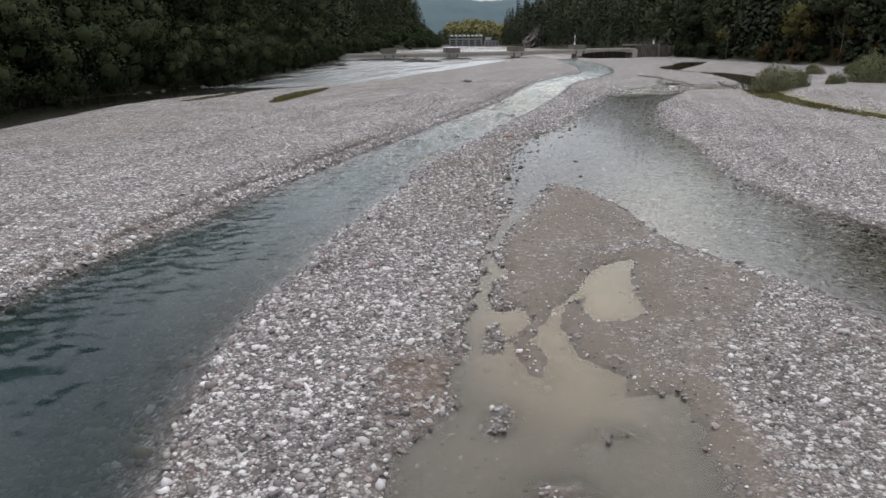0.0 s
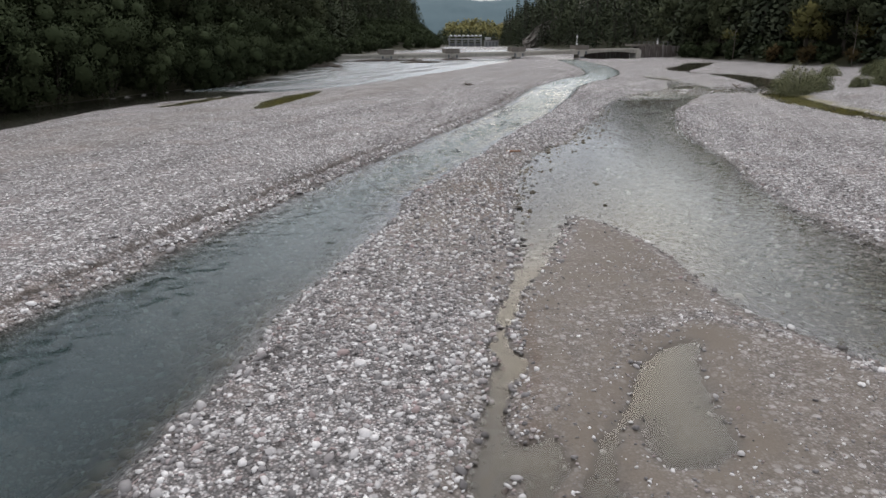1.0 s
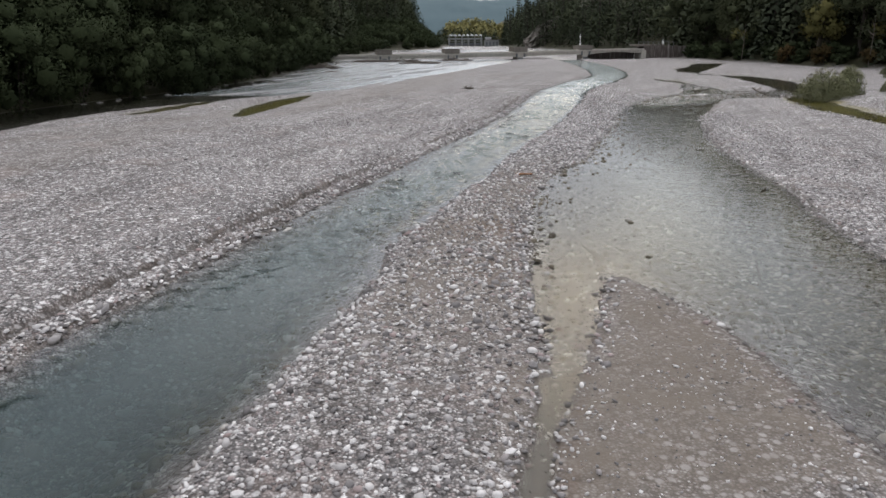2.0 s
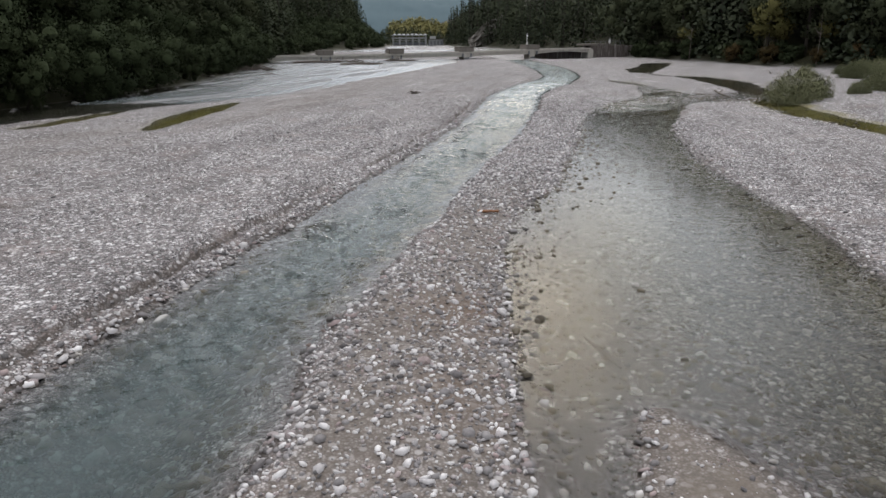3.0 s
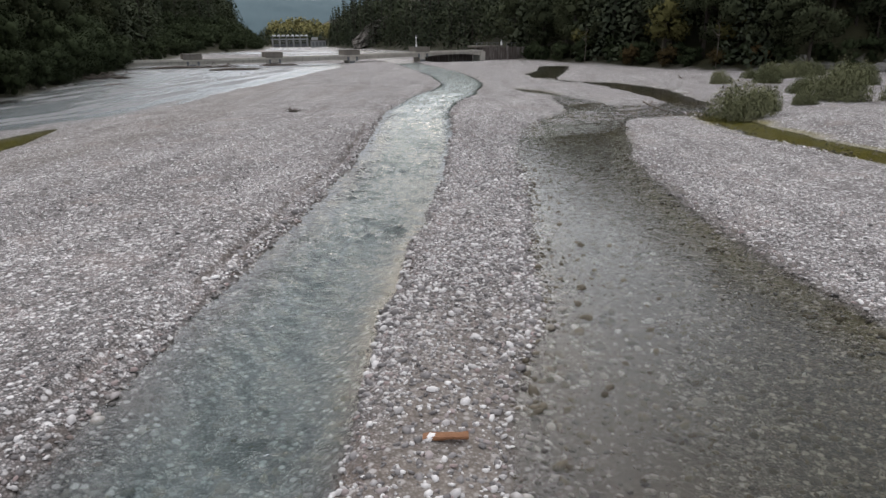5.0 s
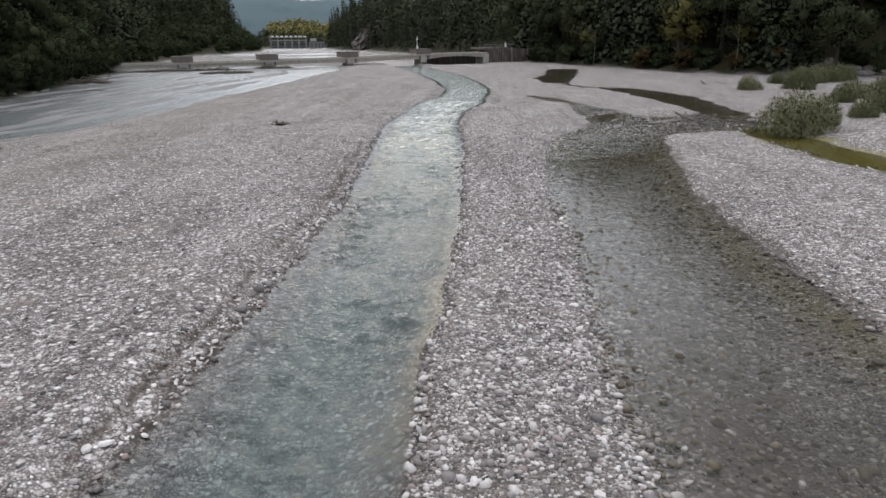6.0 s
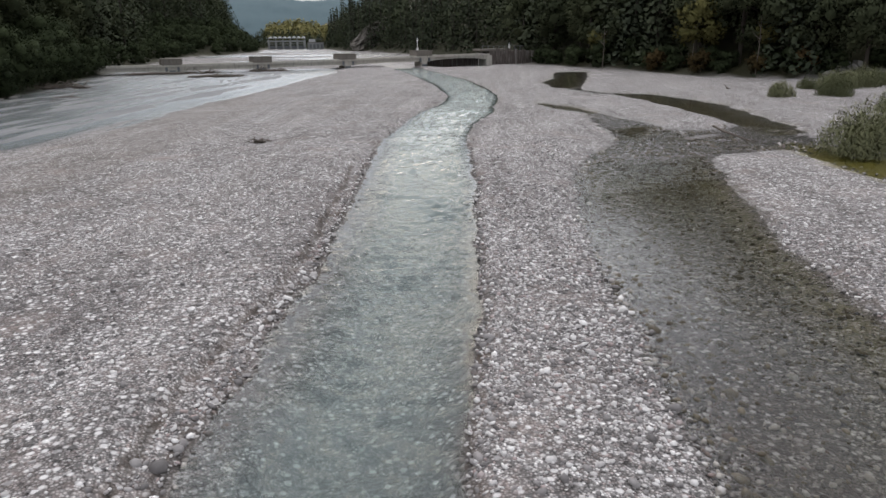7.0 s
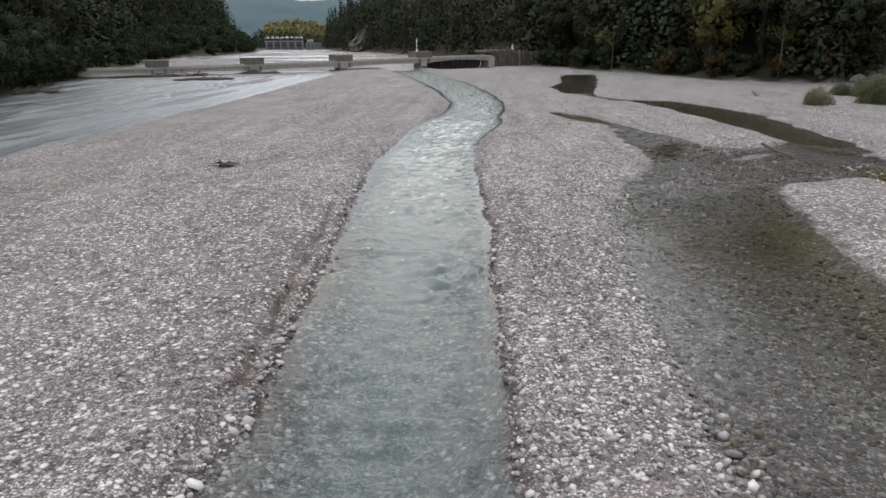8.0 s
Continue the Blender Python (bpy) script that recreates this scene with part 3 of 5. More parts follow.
def leaf_material(name, dark, light, tip=None):
    m = Mat(name)
    g = m.node("NewGeometry")
    oi = m.node("ObjectInfo")
    v = m.math("ADD", m.math("MULTIPLY", g.outputs["Random Per Island"], 0.14), m.math("MULTIPLY", oi.outputs["Random"], 0.62))
    v = m.math("ADD", v, m.math("MULTIPLY", m.noise(m.place(), 1.3, 3), 0.25))
    col = m.ramp(v, [(0.1, dark), (0.9, light)])
    col = m.mix(m.ramp(m.noise(m.place(), 0.35, 4), [(0.45, 0.0), (0.7, 0.7)]), col, tip or light)
    return m.finish(col, 0.9, spec=0.06)


def bark_material(name, a, b):
    m = Mat(name)
    vec = m.place((1, 1, 0.25))
    n = m.noise(vec, 9.0, 5, 0.7)
    return m.finish(m.mix(n, a, b), 0.9, m.bump(n, 0.7, 0.03), spec=0.2)


def concrete_material(name, a, b, streak):
    m = Mat(name)
    vec = m.place()
    n = m.noise(vec, 0.9, 6, 0.65)
    col = m.mix(n, a, b)
    drip = m.noise(m.place((2.2, 2.2, 0.22)), 1.6, 4, 0.6)
    col = m.mix(m.ramp(drip, [(0.5, 0.0), (0.72, 0.65)]), col, streak)
    fine = m.noise(vec, 14.0, 3)
    return m.finish(col, 0.85, m.bump(fine, 0.4, 0.02), spec=0.25)


def plain_material(name, a, b, scale=6.0, rough=0.7, metal=0.0):
    m = Mat(name)
    n = m.noise(m.place(), scale, 4, 0.6)
    return m.finish(m.mix(n, a, b), rough, m.bump(n, 0.25, 0.01), metal)


GROUND = ground_material()
STONE = stone_material()
BED_STONE = bed_stone_material()
COBBLE = stone_material("river_cobble", True)
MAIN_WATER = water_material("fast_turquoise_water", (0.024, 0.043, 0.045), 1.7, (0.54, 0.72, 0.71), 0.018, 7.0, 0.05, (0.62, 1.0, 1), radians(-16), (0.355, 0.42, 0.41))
SIDE_WATER = water_material("shallow_clear_water", (0.06, 0.066, 0.05), 0.8, (0.84, 0.83, 0.7), 0.05, 3.4, 0.03, (0.7, 1.0, 1), radians(-14))
POND_WATER = water_material("still_pool_water", (0.155, 0.137, 0.105), 7.0, (0.9, 0.88, 0.8), 0.0003, 1.5, 0.03)
ALGAE_WATER = water_material("algae_water", (0.15, 0.13, 0.012), 1.3, (0.9, 0.9, 0.6), 0.003, 3.0, 0.03)
BANK_WATER = water_material("dark_bank_water", (0.03, 0.031, 0.022), 2.2, (0.75, 0.76, 0.62), 0.004, 2.0, 0.04)
LEFT_WATER = water_material("pale_stream_water", (0.2, 0.24, 0.252), 13.0, (0.8, 0.88, 0.9), 0.035, 1.8, 0.22, (0.6, 1.0, 1), radians(-20))
WILLOW_LEAF = leaf_material("willow_leaves", (0.024, 0.033, 0.016), (0.05, 0.063, 0.031))
BUSH_LEAF = leaf_material("bush_leaves", (0.08, 0.09, 0.045), (0.2, 0.205, 0.115))
BROAD_LEAF = leaf_material("broad_leaves", (0.04, 0.05, 0.03), (0.082, 0.092, 0.05))
YELLOW_LEAF = leaf_material("yellowing_leaves", (0.075, 0.078, 0.03), (0.135, 0.122, 0.045))
RUST_LEAF = leaf_material("russet_leaves", (0.05, 0.04, 0.018), (0.10, 0.065, 0.03))
NEEDLES = leaf_material("spruce_needles", (0.034, 0.043, 0.029), (0.066, 0.076, 0.047))
# yellow autumn leaves, with the sunlight on that hill painted into the colour
GOLD_WOOD = leaf_material("autumn_woods", (0.17, 0.17, 0.065), (0.25, 0.225, 0.095))
# the pale blue-green has aerial haze painted into it
HAZED_WOOD = leaf_material("hazed_distant_woods", (0.085, 0.125, 0.14), (0.125, 0.17, 0.185))
BARK = bark_material("bark", (0.03, 0.025, 0.02), (0.07, 0.06, 0.05))
DRIFT = bark_material("driftwood", (0.07, 0.055, 0.045), (0.2, 0.175, 0.15))
RUSTY_WOOD = bark_material("orange_brown_wood", (0.16, 0.075, 0.04), (0.34, 0.18, 0.1))
CONCRETE = concrete_material("weathered_concrete", (0.42, 0.395, 0.345), (0.6, 0.57, 0.51), (0.26, 0.24, 0.215))
OLD_CONCRETE = concrete_material("old_concrete", (0.26, 0.265, 0.265), (0.38, 0.385, 0.38), (0.15, 0.15, 0.15))
STAINED = concrete_material("stained_wall", (0.085, 0.07, 0.06), (0.14, 0.12, 0.11), (0.42, 0.40, 0.38))
CAPSTONE = concrete_material("block_concrete", (0.15, 0.135, 0.115), (0.23, 0.21, 0.185), (0.08, 0.075, 0.07))
STEEL = plain_material("painted_steel", (0.12, 0.13, 0.14), (0.2, 0.21, 0.22), 8, 0.5, 0.3)
WHITE = plain_material("white_paint", (0.7, 0.7, 0.7), (0.82, 0.82, 0.8), 8, 0.5)
HOOD_GREY = plain_material("pale_sheet_metal", (0.45, 0.46, 0.46), (0.56, 0.57, 0.57), 3, 0.5)
CLIFF = concrete_material("limestone_cliff", (0.10, 0.09, 0.08), (0.24, 0.22, 0.195), (0.035, 0.045, 0.022))
BOULDER = concrete_material("bank_boulder", (0.11, 0.105, 0.1), (0.27, 0.26, 0.245), (0.09, 0.09, 0.07))

# ---------------------------------------------------------------- the ground, one sheet to the horizon
def spread(a, b, fine, far_a, far_b, grow=1.055, most=14.0):
    mid = list(np.arange(a, b, fine))
    out, s = [b], fine
    while out[-1] < far_b:
        s = min(s * grow, most + max(0, (out[-1] - 400) * 0.05))
        out.append(out[-1] + s)
    low, s = [], fine
    v = a
    while v > far_a:
        s = min(s * grow, most)
        v -= s
        low.append(v)
    return np.array(low[::-1] + mid + out)


GX = spread(-8.0, 11.0, 0.095, -900, 900, 1.06, 20)
GY = np.concatenate([np.arange(4.2, 19.0, 0.085), spread(19.0, 56.0, 0.13, 18.9, 3200, 1.04, 12.0)[1:]])
GY = np.concatenate([spread(4.1, 4.2, 0.1, -300, 4.2, 1.07, 12.0)[:-2], GY])
XX, YY = np.meshgrid(GX, GY)
PLAN = plan(XX, YY)
ZZ = ground_height(XX, YY, PLAN)
NX, NY = len(GX), len(GY)
IDX = np.arange(NX * NY).reshape(NY, NX)
QUADS = np.stack([IDX[:-1, :-1], IDX[:-1, 1:], IDX[1:, 1:], IDX[1:, :-1]], -1).reshape(-1, 4)

bar = step(0.0, 0.8, XX - MAIN_R(YY)) * step(0.1, 0.6, SIDE_L(YY) + 0.6 - XX)
sand = 0.75 * bar * step(12, 18, YY) * step(34, 26, YY) + step(-0.3, 0.5, PLAN["fan"]) * step(3, 5, YY) * (0.75 + 0.2 * step(12, 14, YY)) * (1 - 0.7 * fan_gravel(XX, YY))
sand = sand + 0.5 * step(-0.7, -0.1, PLAN["pond"]) + step(-0.05, 0.1, PLAN["pond"]) + 0.8 * step(0.1, 0.6, PLAN["side"]) * step(3.4, 1.2, XX - SIDE_L(YY)) * step(40, 28, YY)
sand = sand + 0.3 * step(-0.1, 0.5, fbm(XX - 0.25 * YY, YY * 0.12, 3.0, 51)) * step(0.5, 3, MAIN_L(YY) - XX)
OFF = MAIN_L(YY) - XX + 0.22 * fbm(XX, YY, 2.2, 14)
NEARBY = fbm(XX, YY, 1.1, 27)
# dark lines along the banks: wet edges and the undercut's shade, as colour
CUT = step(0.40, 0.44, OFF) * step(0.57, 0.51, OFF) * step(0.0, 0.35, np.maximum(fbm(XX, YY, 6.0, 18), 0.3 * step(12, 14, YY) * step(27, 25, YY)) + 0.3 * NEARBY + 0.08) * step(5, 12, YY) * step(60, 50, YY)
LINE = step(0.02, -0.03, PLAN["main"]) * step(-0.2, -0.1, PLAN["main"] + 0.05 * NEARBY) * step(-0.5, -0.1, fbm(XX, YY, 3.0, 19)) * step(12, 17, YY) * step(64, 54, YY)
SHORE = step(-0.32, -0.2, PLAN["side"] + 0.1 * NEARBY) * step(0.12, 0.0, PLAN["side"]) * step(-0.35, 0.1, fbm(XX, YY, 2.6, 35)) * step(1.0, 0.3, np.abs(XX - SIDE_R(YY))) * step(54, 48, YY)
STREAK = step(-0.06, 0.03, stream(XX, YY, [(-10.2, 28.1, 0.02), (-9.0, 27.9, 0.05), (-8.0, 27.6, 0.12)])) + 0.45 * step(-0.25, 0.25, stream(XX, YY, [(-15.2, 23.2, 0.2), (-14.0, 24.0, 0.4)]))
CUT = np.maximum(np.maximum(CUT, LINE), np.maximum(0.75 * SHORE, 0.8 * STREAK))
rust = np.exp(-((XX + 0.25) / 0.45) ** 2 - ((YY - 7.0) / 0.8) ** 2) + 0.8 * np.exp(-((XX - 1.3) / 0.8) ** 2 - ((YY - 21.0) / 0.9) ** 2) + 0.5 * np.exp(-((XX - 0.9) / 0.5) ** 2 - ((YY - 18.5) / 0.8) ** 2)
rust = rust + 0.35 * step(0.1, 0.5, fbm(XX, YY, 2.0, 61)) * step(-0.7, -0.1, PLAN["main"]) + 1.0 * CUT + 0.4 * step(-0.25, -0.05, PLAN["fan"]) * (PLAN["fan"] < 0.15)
algae = 1.0 * step(-0.3, 0.3, PLAN["algae"]) + 0.9 * step(-0.2, 0.4, PLAN["olive"])
algae = algae + 0.3 * step(1.1, 0.3, np.abs(SIDE_R(YY) - XX - 0.2)) * step(0.0, 0.2, PLAN["side"]) * step(15, 20, YY) + 0.4 * step(-0.1, 0.4, PLAN["link"]) + 0.2 * step(46, 49, YY) * step(52.5, 50, YY) * step(0.0, 0.6, PLAN["side"]) + 0.3 * step(0.1, 0.8, PLAN["dark"])
SLIME = np.clip(0.75 * step(0.3, 1.6, PLAN["side"]) * step(2.0, 5.5, XX - SIDE_L(YY)) + 0.8 * step(-0.1, 0.5, np.maximum(PLAN["link"], PLAN["dark"])) + 0.6 * step(45, 49, YY) * step(53, 51, YY) * step(0.0, 0.5, PLAN["side"]) + 0.7 * step(0.3, 1.2, PLAN["main"]) * step(24, 12, YY), 0, 1)
soil = np.where(YY > 384, 1.0, 0.0) + step(-2.0, 0.5, np.maximum(BANK_L(YY) - XX, XX - BANK_R(YY)) + 1.0 * fbm(XX, YY, 4.0, 71))
gme = mesh_of("ground", np.stack([XX, YY, ZZ], -1).reshape(-1, 3), QUADS,
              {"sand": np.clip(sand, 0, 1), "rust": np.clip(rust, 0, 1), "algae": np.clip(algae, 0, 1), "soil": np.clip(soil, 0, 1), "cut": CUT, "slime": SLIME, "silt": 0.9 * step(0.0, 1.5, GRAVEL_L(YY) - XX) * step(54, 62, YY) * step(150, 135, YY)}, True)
ground = part("ground", gme, GROUND)
tagged(ground, "pale grey gravel river bed between wooded slopes", "ground", kind="structure")


def waves(x, y, lean=0.29):
    """Height of choppy standing waves, their crests across the flow."""
    along, across = y + lean * x, x - lean * y
    along = along + 0.12 * vnoise(x, y, 0.5, 44)
    w = vnoise(along, across * 0.75, 0.16, 45) + 0.9 * vnoise(along + 0.5 * across, across * 0.8, 0.25, 46) + 0.5 * vnoise(x, y, 0.12, 47)
    return (w + 0.6 * (1 - np.abs(vnoise(along, across * 0.5, 0.24, 48)) * 2)) * (0.75 + 0.5 * vnoise(x, y, 1.3, 49))


def water_sheet(name, names, material, label):
    me_names = list(PLAN_GROUPS)
    mine = GROUP_OF == me_names.index(name)
    near = WET_SCORE > -0.45
    low = (ZZ[:-1, :-1] < WATER - 0.004) | (ZZ[1:, 1:] < WATER - 0.004) | (ZZ[:-1, 1:] < WATER - 0.004) | (ZZ[1:, :-1] < WATER - 0.004)
    keep = (mine & (near | low)).ravel() & (DRY.ravel() < 0.5)
    q = QUADS[keep]
    used, inv = np.unique(q, return_inverse=True)
    x, y, z = XX.ravel()[used], YY.ravel()[used], ZZ.ravel()[used]
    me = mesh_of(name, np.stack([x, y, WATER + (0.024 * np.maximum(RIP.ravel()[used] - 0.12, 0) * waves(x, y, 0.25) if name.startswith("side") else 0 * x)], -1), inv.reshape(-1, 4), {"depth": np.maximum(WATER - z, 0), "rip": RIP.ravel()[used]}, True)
    ob = part(name, me, material)
    return tagged(ob, label, "water", kind="structure")


# how lively the surface is: still along the left shore of the side channel, broken on the ford
RIP = 0.02 + 0.12 * step(1.2, 5.0, XX - SIDE_L(YY)) + 0.16 * step(25, 38, YY)
RIP = np.where(PLAN["dark"] > np.maximum(PLAN["side"], PLAN["film"]), 0.05, RIP)
RIP = np.maximum(RIP, step(-0.5, 1.0, PLAN["film"]) * step(47, 52, YY) * (1 - 0.85 * step(0.0, 0.8, PLAN["link"])))
RIP = np.where(PLAN["main"] > -0.4, 0.4 + 0.6 * step(10, 24, YY), RIP)
RIP = np.where(np.maximum(np.maximum(PLAN["left"], PLAN["creek"]), PLAN["lake"]) > -0.4, 1.0, RIP)
RIP = np.where((PLAN["pond"] > -0.4) & (YY < 14), 1.0, RIP)
PLAN_GROUPS = {"river_water": ["main"], "side_channel_water": ["side", "dark", "film", "link"], "pool_water": ["pond"], "algae_pool_water": ["algae", "olive"], "left_arm_water": ["left"], "bank_creek_water": ["creek"], "lake_water": ["lake"]}
SCORES = np.stack([np.max([PLAN[k] for k in ks], 0) for ks in PLAN_GROUPS.values()])
SCORES = (SCORES[:, :-1, :-1] + SCORES[:, 1:, 1:]) / 2
GROUP_OF, WET_SCORE = SCORES.argmax(0), SCORES.max(0)
DRY = (ZZ[:-1, :-1] > 1.0).astype(float)
for wname, wmat, wlabel in (("side_channel_water", SIDE_WATER, "shallow clear water over brown gravel"),
                            ("pool_water", POND_WATER, "still silty pool on the gravel bar"), ("algae_pool_water", ALGAE_WATER, "yellow-green algae water in a narrow ditch"),
                            ("bank_creek_water", BANK_WATER, "dark still water at the foot of the willows"), ("left_arm_water", LEFT_WATER, "pale braided water beside the wooded bank"), ("lake_water", LEFT_WATER, "pale flat water above the low bridge")):
    water_sheet(wname, PLAN_GROUPS[wname], wmat, wlabel)


def river_sheet():
    """The fast river as a sheet that follows its banks and carries its waves."""
    ys = np.concatenate([np.arange(-39, 4, 0.5), np.arange(4, 46, 0.055), spread(46, 46.1, 0.055, 45.9, 138, 1.008, 0.5)[3:]])
    u = np.linspace(0, 1, 72)
    Y = np.repeat(ys[:, None], 72, 1)
    left, right = MAIN_L(ys) - 0.5, MAIN_R(ys) + 0.5
    X = left[:, None] + (right - left)[:, None] * u[None]
    p = plan(X, Y)
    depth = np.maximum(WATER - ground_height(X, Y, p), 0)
    lively = (0.13 + 0.87 * step(14, 27, Y)) * step(0.0, 0.5, p["main"])
    Z = WATER + 0.048 * lively * waves(X, Y) * np.interp(Y, [45, 65, 90], [1, 0.6, 0.4])
    i = np.arange(X.size).reshape(X.shape)
    q = np.stack([i[:-1, :-1], i[:-1, 1:], i[1:, 1:], i[1:, :-1]], -1).reshape(-1, 4)
    # depth grows up to threefold upstream, so more of the painted pale colour shows
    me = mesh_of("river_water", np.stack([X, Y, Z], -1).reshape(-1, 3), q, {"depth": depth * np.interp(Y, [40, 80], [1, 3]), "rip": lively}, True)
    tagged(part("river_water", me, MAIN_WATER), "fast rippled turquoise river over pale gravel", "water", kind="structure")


river_sheet()


def ground_at(x, y):
    return float(ground_height(np.array([float(x)]), np.array([float(y)]))[0])


# ---------------------------------------------------------------- low bridge over the weir
def bridge():
    along, n_span = Vector((48.3, 11.5, 0)).normalized(), 5
    root = empty("weir_bridge", (-10.3, 136.0, 0), math.degrees(math.atan2(along.y, along.x)))
    tagged(root, "low weathered concrete weir bridge on squat piers across the gravel", "bridge")
    piers = [-12.0, 0.0, 12.4, 25.4, 38.4, 50.6]
    tops = [1.1, 1.1, 1.2, 1.38, 1.68, 1.84]
    for i in range(n_span):
        a, b, za, zb = piers[i] + (0.5 if i else 0), piers[i + 1] - 0.5, tops[i], tops[i + 1]
        bm = bmesh.new()
        # deck slab, upstream and downstream edge beams, haunched towards the piers
        for x0, x1, y0, y1, lo, hi in ((a - 0.5, b + 0.5, -1.5, 1.5, -0.24, 0.0), (a, b, -1.25, -0.85, -0.86, -0.25), (a, b, 0.85, 1.25, -0.86, -0.25)):
            out = bmesh.ops.create_grid(bm, x_segments=8, y_segments=1, size=0.5)
            low = bmesh.ops.extrude_face_region(bm, geom=list({f for v in out["verts"] for f in v.link_faces}))
            low_v = [g for g in low["geom"] if isinstance(g, bmesh.types.BMVert)]
            for group, is_low in ((out["verts"], True), (low_v, False)):
                for v in set(group):
                    u = v.co.x + 0.5
                    z = za + (zb - za) * u
                    arch = 0.32 * (1 - (2 * u - 1) ** 2) if (is_low and lo < -0.3) else 0
                    if i < 4:
                        arch *= 0.35
                    v.co = Vector((x0 + (x1 - x0) * u, (y0 + y1) / 2 + v.co.y * (y1 - y0), z + (lo + arch if is_low else hi)))
        bmesh.ops.recalc_face_normals(bm, faces=bm.faces)
        part("deck_span", bm, CONCRETE, root)
    for i, (s, z) in enumerate(zip(piers, tops)):
        bm = bmesh.new()
        box_into(bm, s - 0.55, s + 0.55, -1.35, 1.35, -1.0, z - 0.25, bevel=0.08)
        part("pier", bm, CONCRETE, root)
        if i in (1, 2, 3, 4):
            cap = part("block", box_bm(s - 1.35, s + 1.35, -1.6, 1.5, z + 0.004, z + 0.78, bevel=0.06), CAPSTONE, root, "dark square concrete block on the deck")
            part("lid", box_bm(s - 1.42, s + 1.42, -1.66, 1.56, z + 0.784, z + 0.86, bevel=0.02), CAPSTONE, cap)
        if 0 < i < 5:
            for side in (-0.78, 0.78):
                part("joint_post", box_bm(s + side - 0.16, s + side + 0.16, -1.62, -1.5, z - 0.92, z - 0.26), STEEL, root, "dark steel joint post")
            part("drain_opening", box_bm(s - 0.45, s + 0.45, -1.42, -1.36, -0.05, 0.42), STEEL, root, "dark square outlet in the pier")
    # added dark panel standing for the shaded void under the last span
    part("weir_wall", box_bm(39.0, 50.0, 1.3, 1.6, -0.9, 1.35, bevel=0.04), STAINED, root, "dark panel added to stand for the shaded void under the deck")
    # kerb along the deck edge
    for i in range(n_span):
        a, b = piers[i], piers[i + 1]
        tilt = math.atan2(tops[i + 1] - tops[i], b - a)
        k = part("kerb", box_bm(-(b - a) / 2 + 1.4, (b - a) / 2 - 1.4, -1.48, -1.3, 0, 0.12, bevel=0.02), CONCRETE, root)
        k.matrix_local = Matrix.Translation(((a + b) / 2, 0, (tops[i] + tops[i + 1]) / 2 + 0.004)) @ Matrix.Rotation(-tilt, 4, "Y")
    return root


bridge()


def abutment():
    root = empty("abutment_wall", (39.2, 147.9, 0), 13.4)
    tagged(root, "dark stone abutment wall with white lime streaks", "wall")
    rng = np.random.default_rng(5)
    part("wall_body", box_bm(-0.3, 9.0, -1.2, 2.0, -0.6, 2.25, bevel=0.06), STAINED, root)
    part("cap", box_bm(-1.6, 4.2, -1.3, 2.1, 2.254, 2.62, bevel=0.05), CAPSTONE, root)
    part("end_wall", box_bm(9.004, 17, -0.6, 2.0, -0.6, 1.9, bevel=0.06), STAINED, root)
    for x in (1.4, 3.2, 5.0, 6.6, 8.6):
        part("buttress", box_bm(x - 0.28, x + 0.28, -1.5, -1.204, -0.4, 2.3 + rng.uniform(0, 0.5), bevel=0.04), STAINED, root)
    for x in np.arange(0.2, 9, 1.1):
        part("rail_post", box_bm(x - 0.04, x + 0.04, 1.7, 1.78, 2.25, 3.0), STEEL, root)
    part("rail", box_bm(0.1, 9, 1.71, 1.77, 3.0, 3.06), STEEL, root)


abutment()


def lamp_mast(name, place, height, label):
    root = empty(name, place)
    tagged(root, label, "lamp post")
    part("pole", tubes_mesh("pole", [(((0, 0, 0), (0, 0, height * 0.5), (0, 0, height)), (0.07, 0.055, 0.04))], 8), WHITE, root)
    part("base_box", box_bm(-0.16, 0.16, -0.13, 0.13, 0.0, 0.42, bevel=0.03), WHITE, root, "white switch box")
    part("lamp_head", box_bm(-0.14, 0.14, -0.14, 0.14, height - 0.55, height - 0.28, bevel=0.05), WHITE, root, "white lamp head")
    part("bracket", box_bm(-0.22, 0.3, -0.03, 0.03, height - 0.2, height - 0.14), STEEL, root)
    part("tip", box_bm(-0.1, 0.1, -0.1, 0.1, height, height + 0.1, bevel=0.03), STEEL, root)


lamp_mast("lamp_mast", (26.5, 144.7, 2.54), 1.95, "thin white lamp mast on a bridge block")
lamp_mast("lamp_post", (43.4, 148.4, 2.62), 0.95, "short lamp post on the abutment wall")


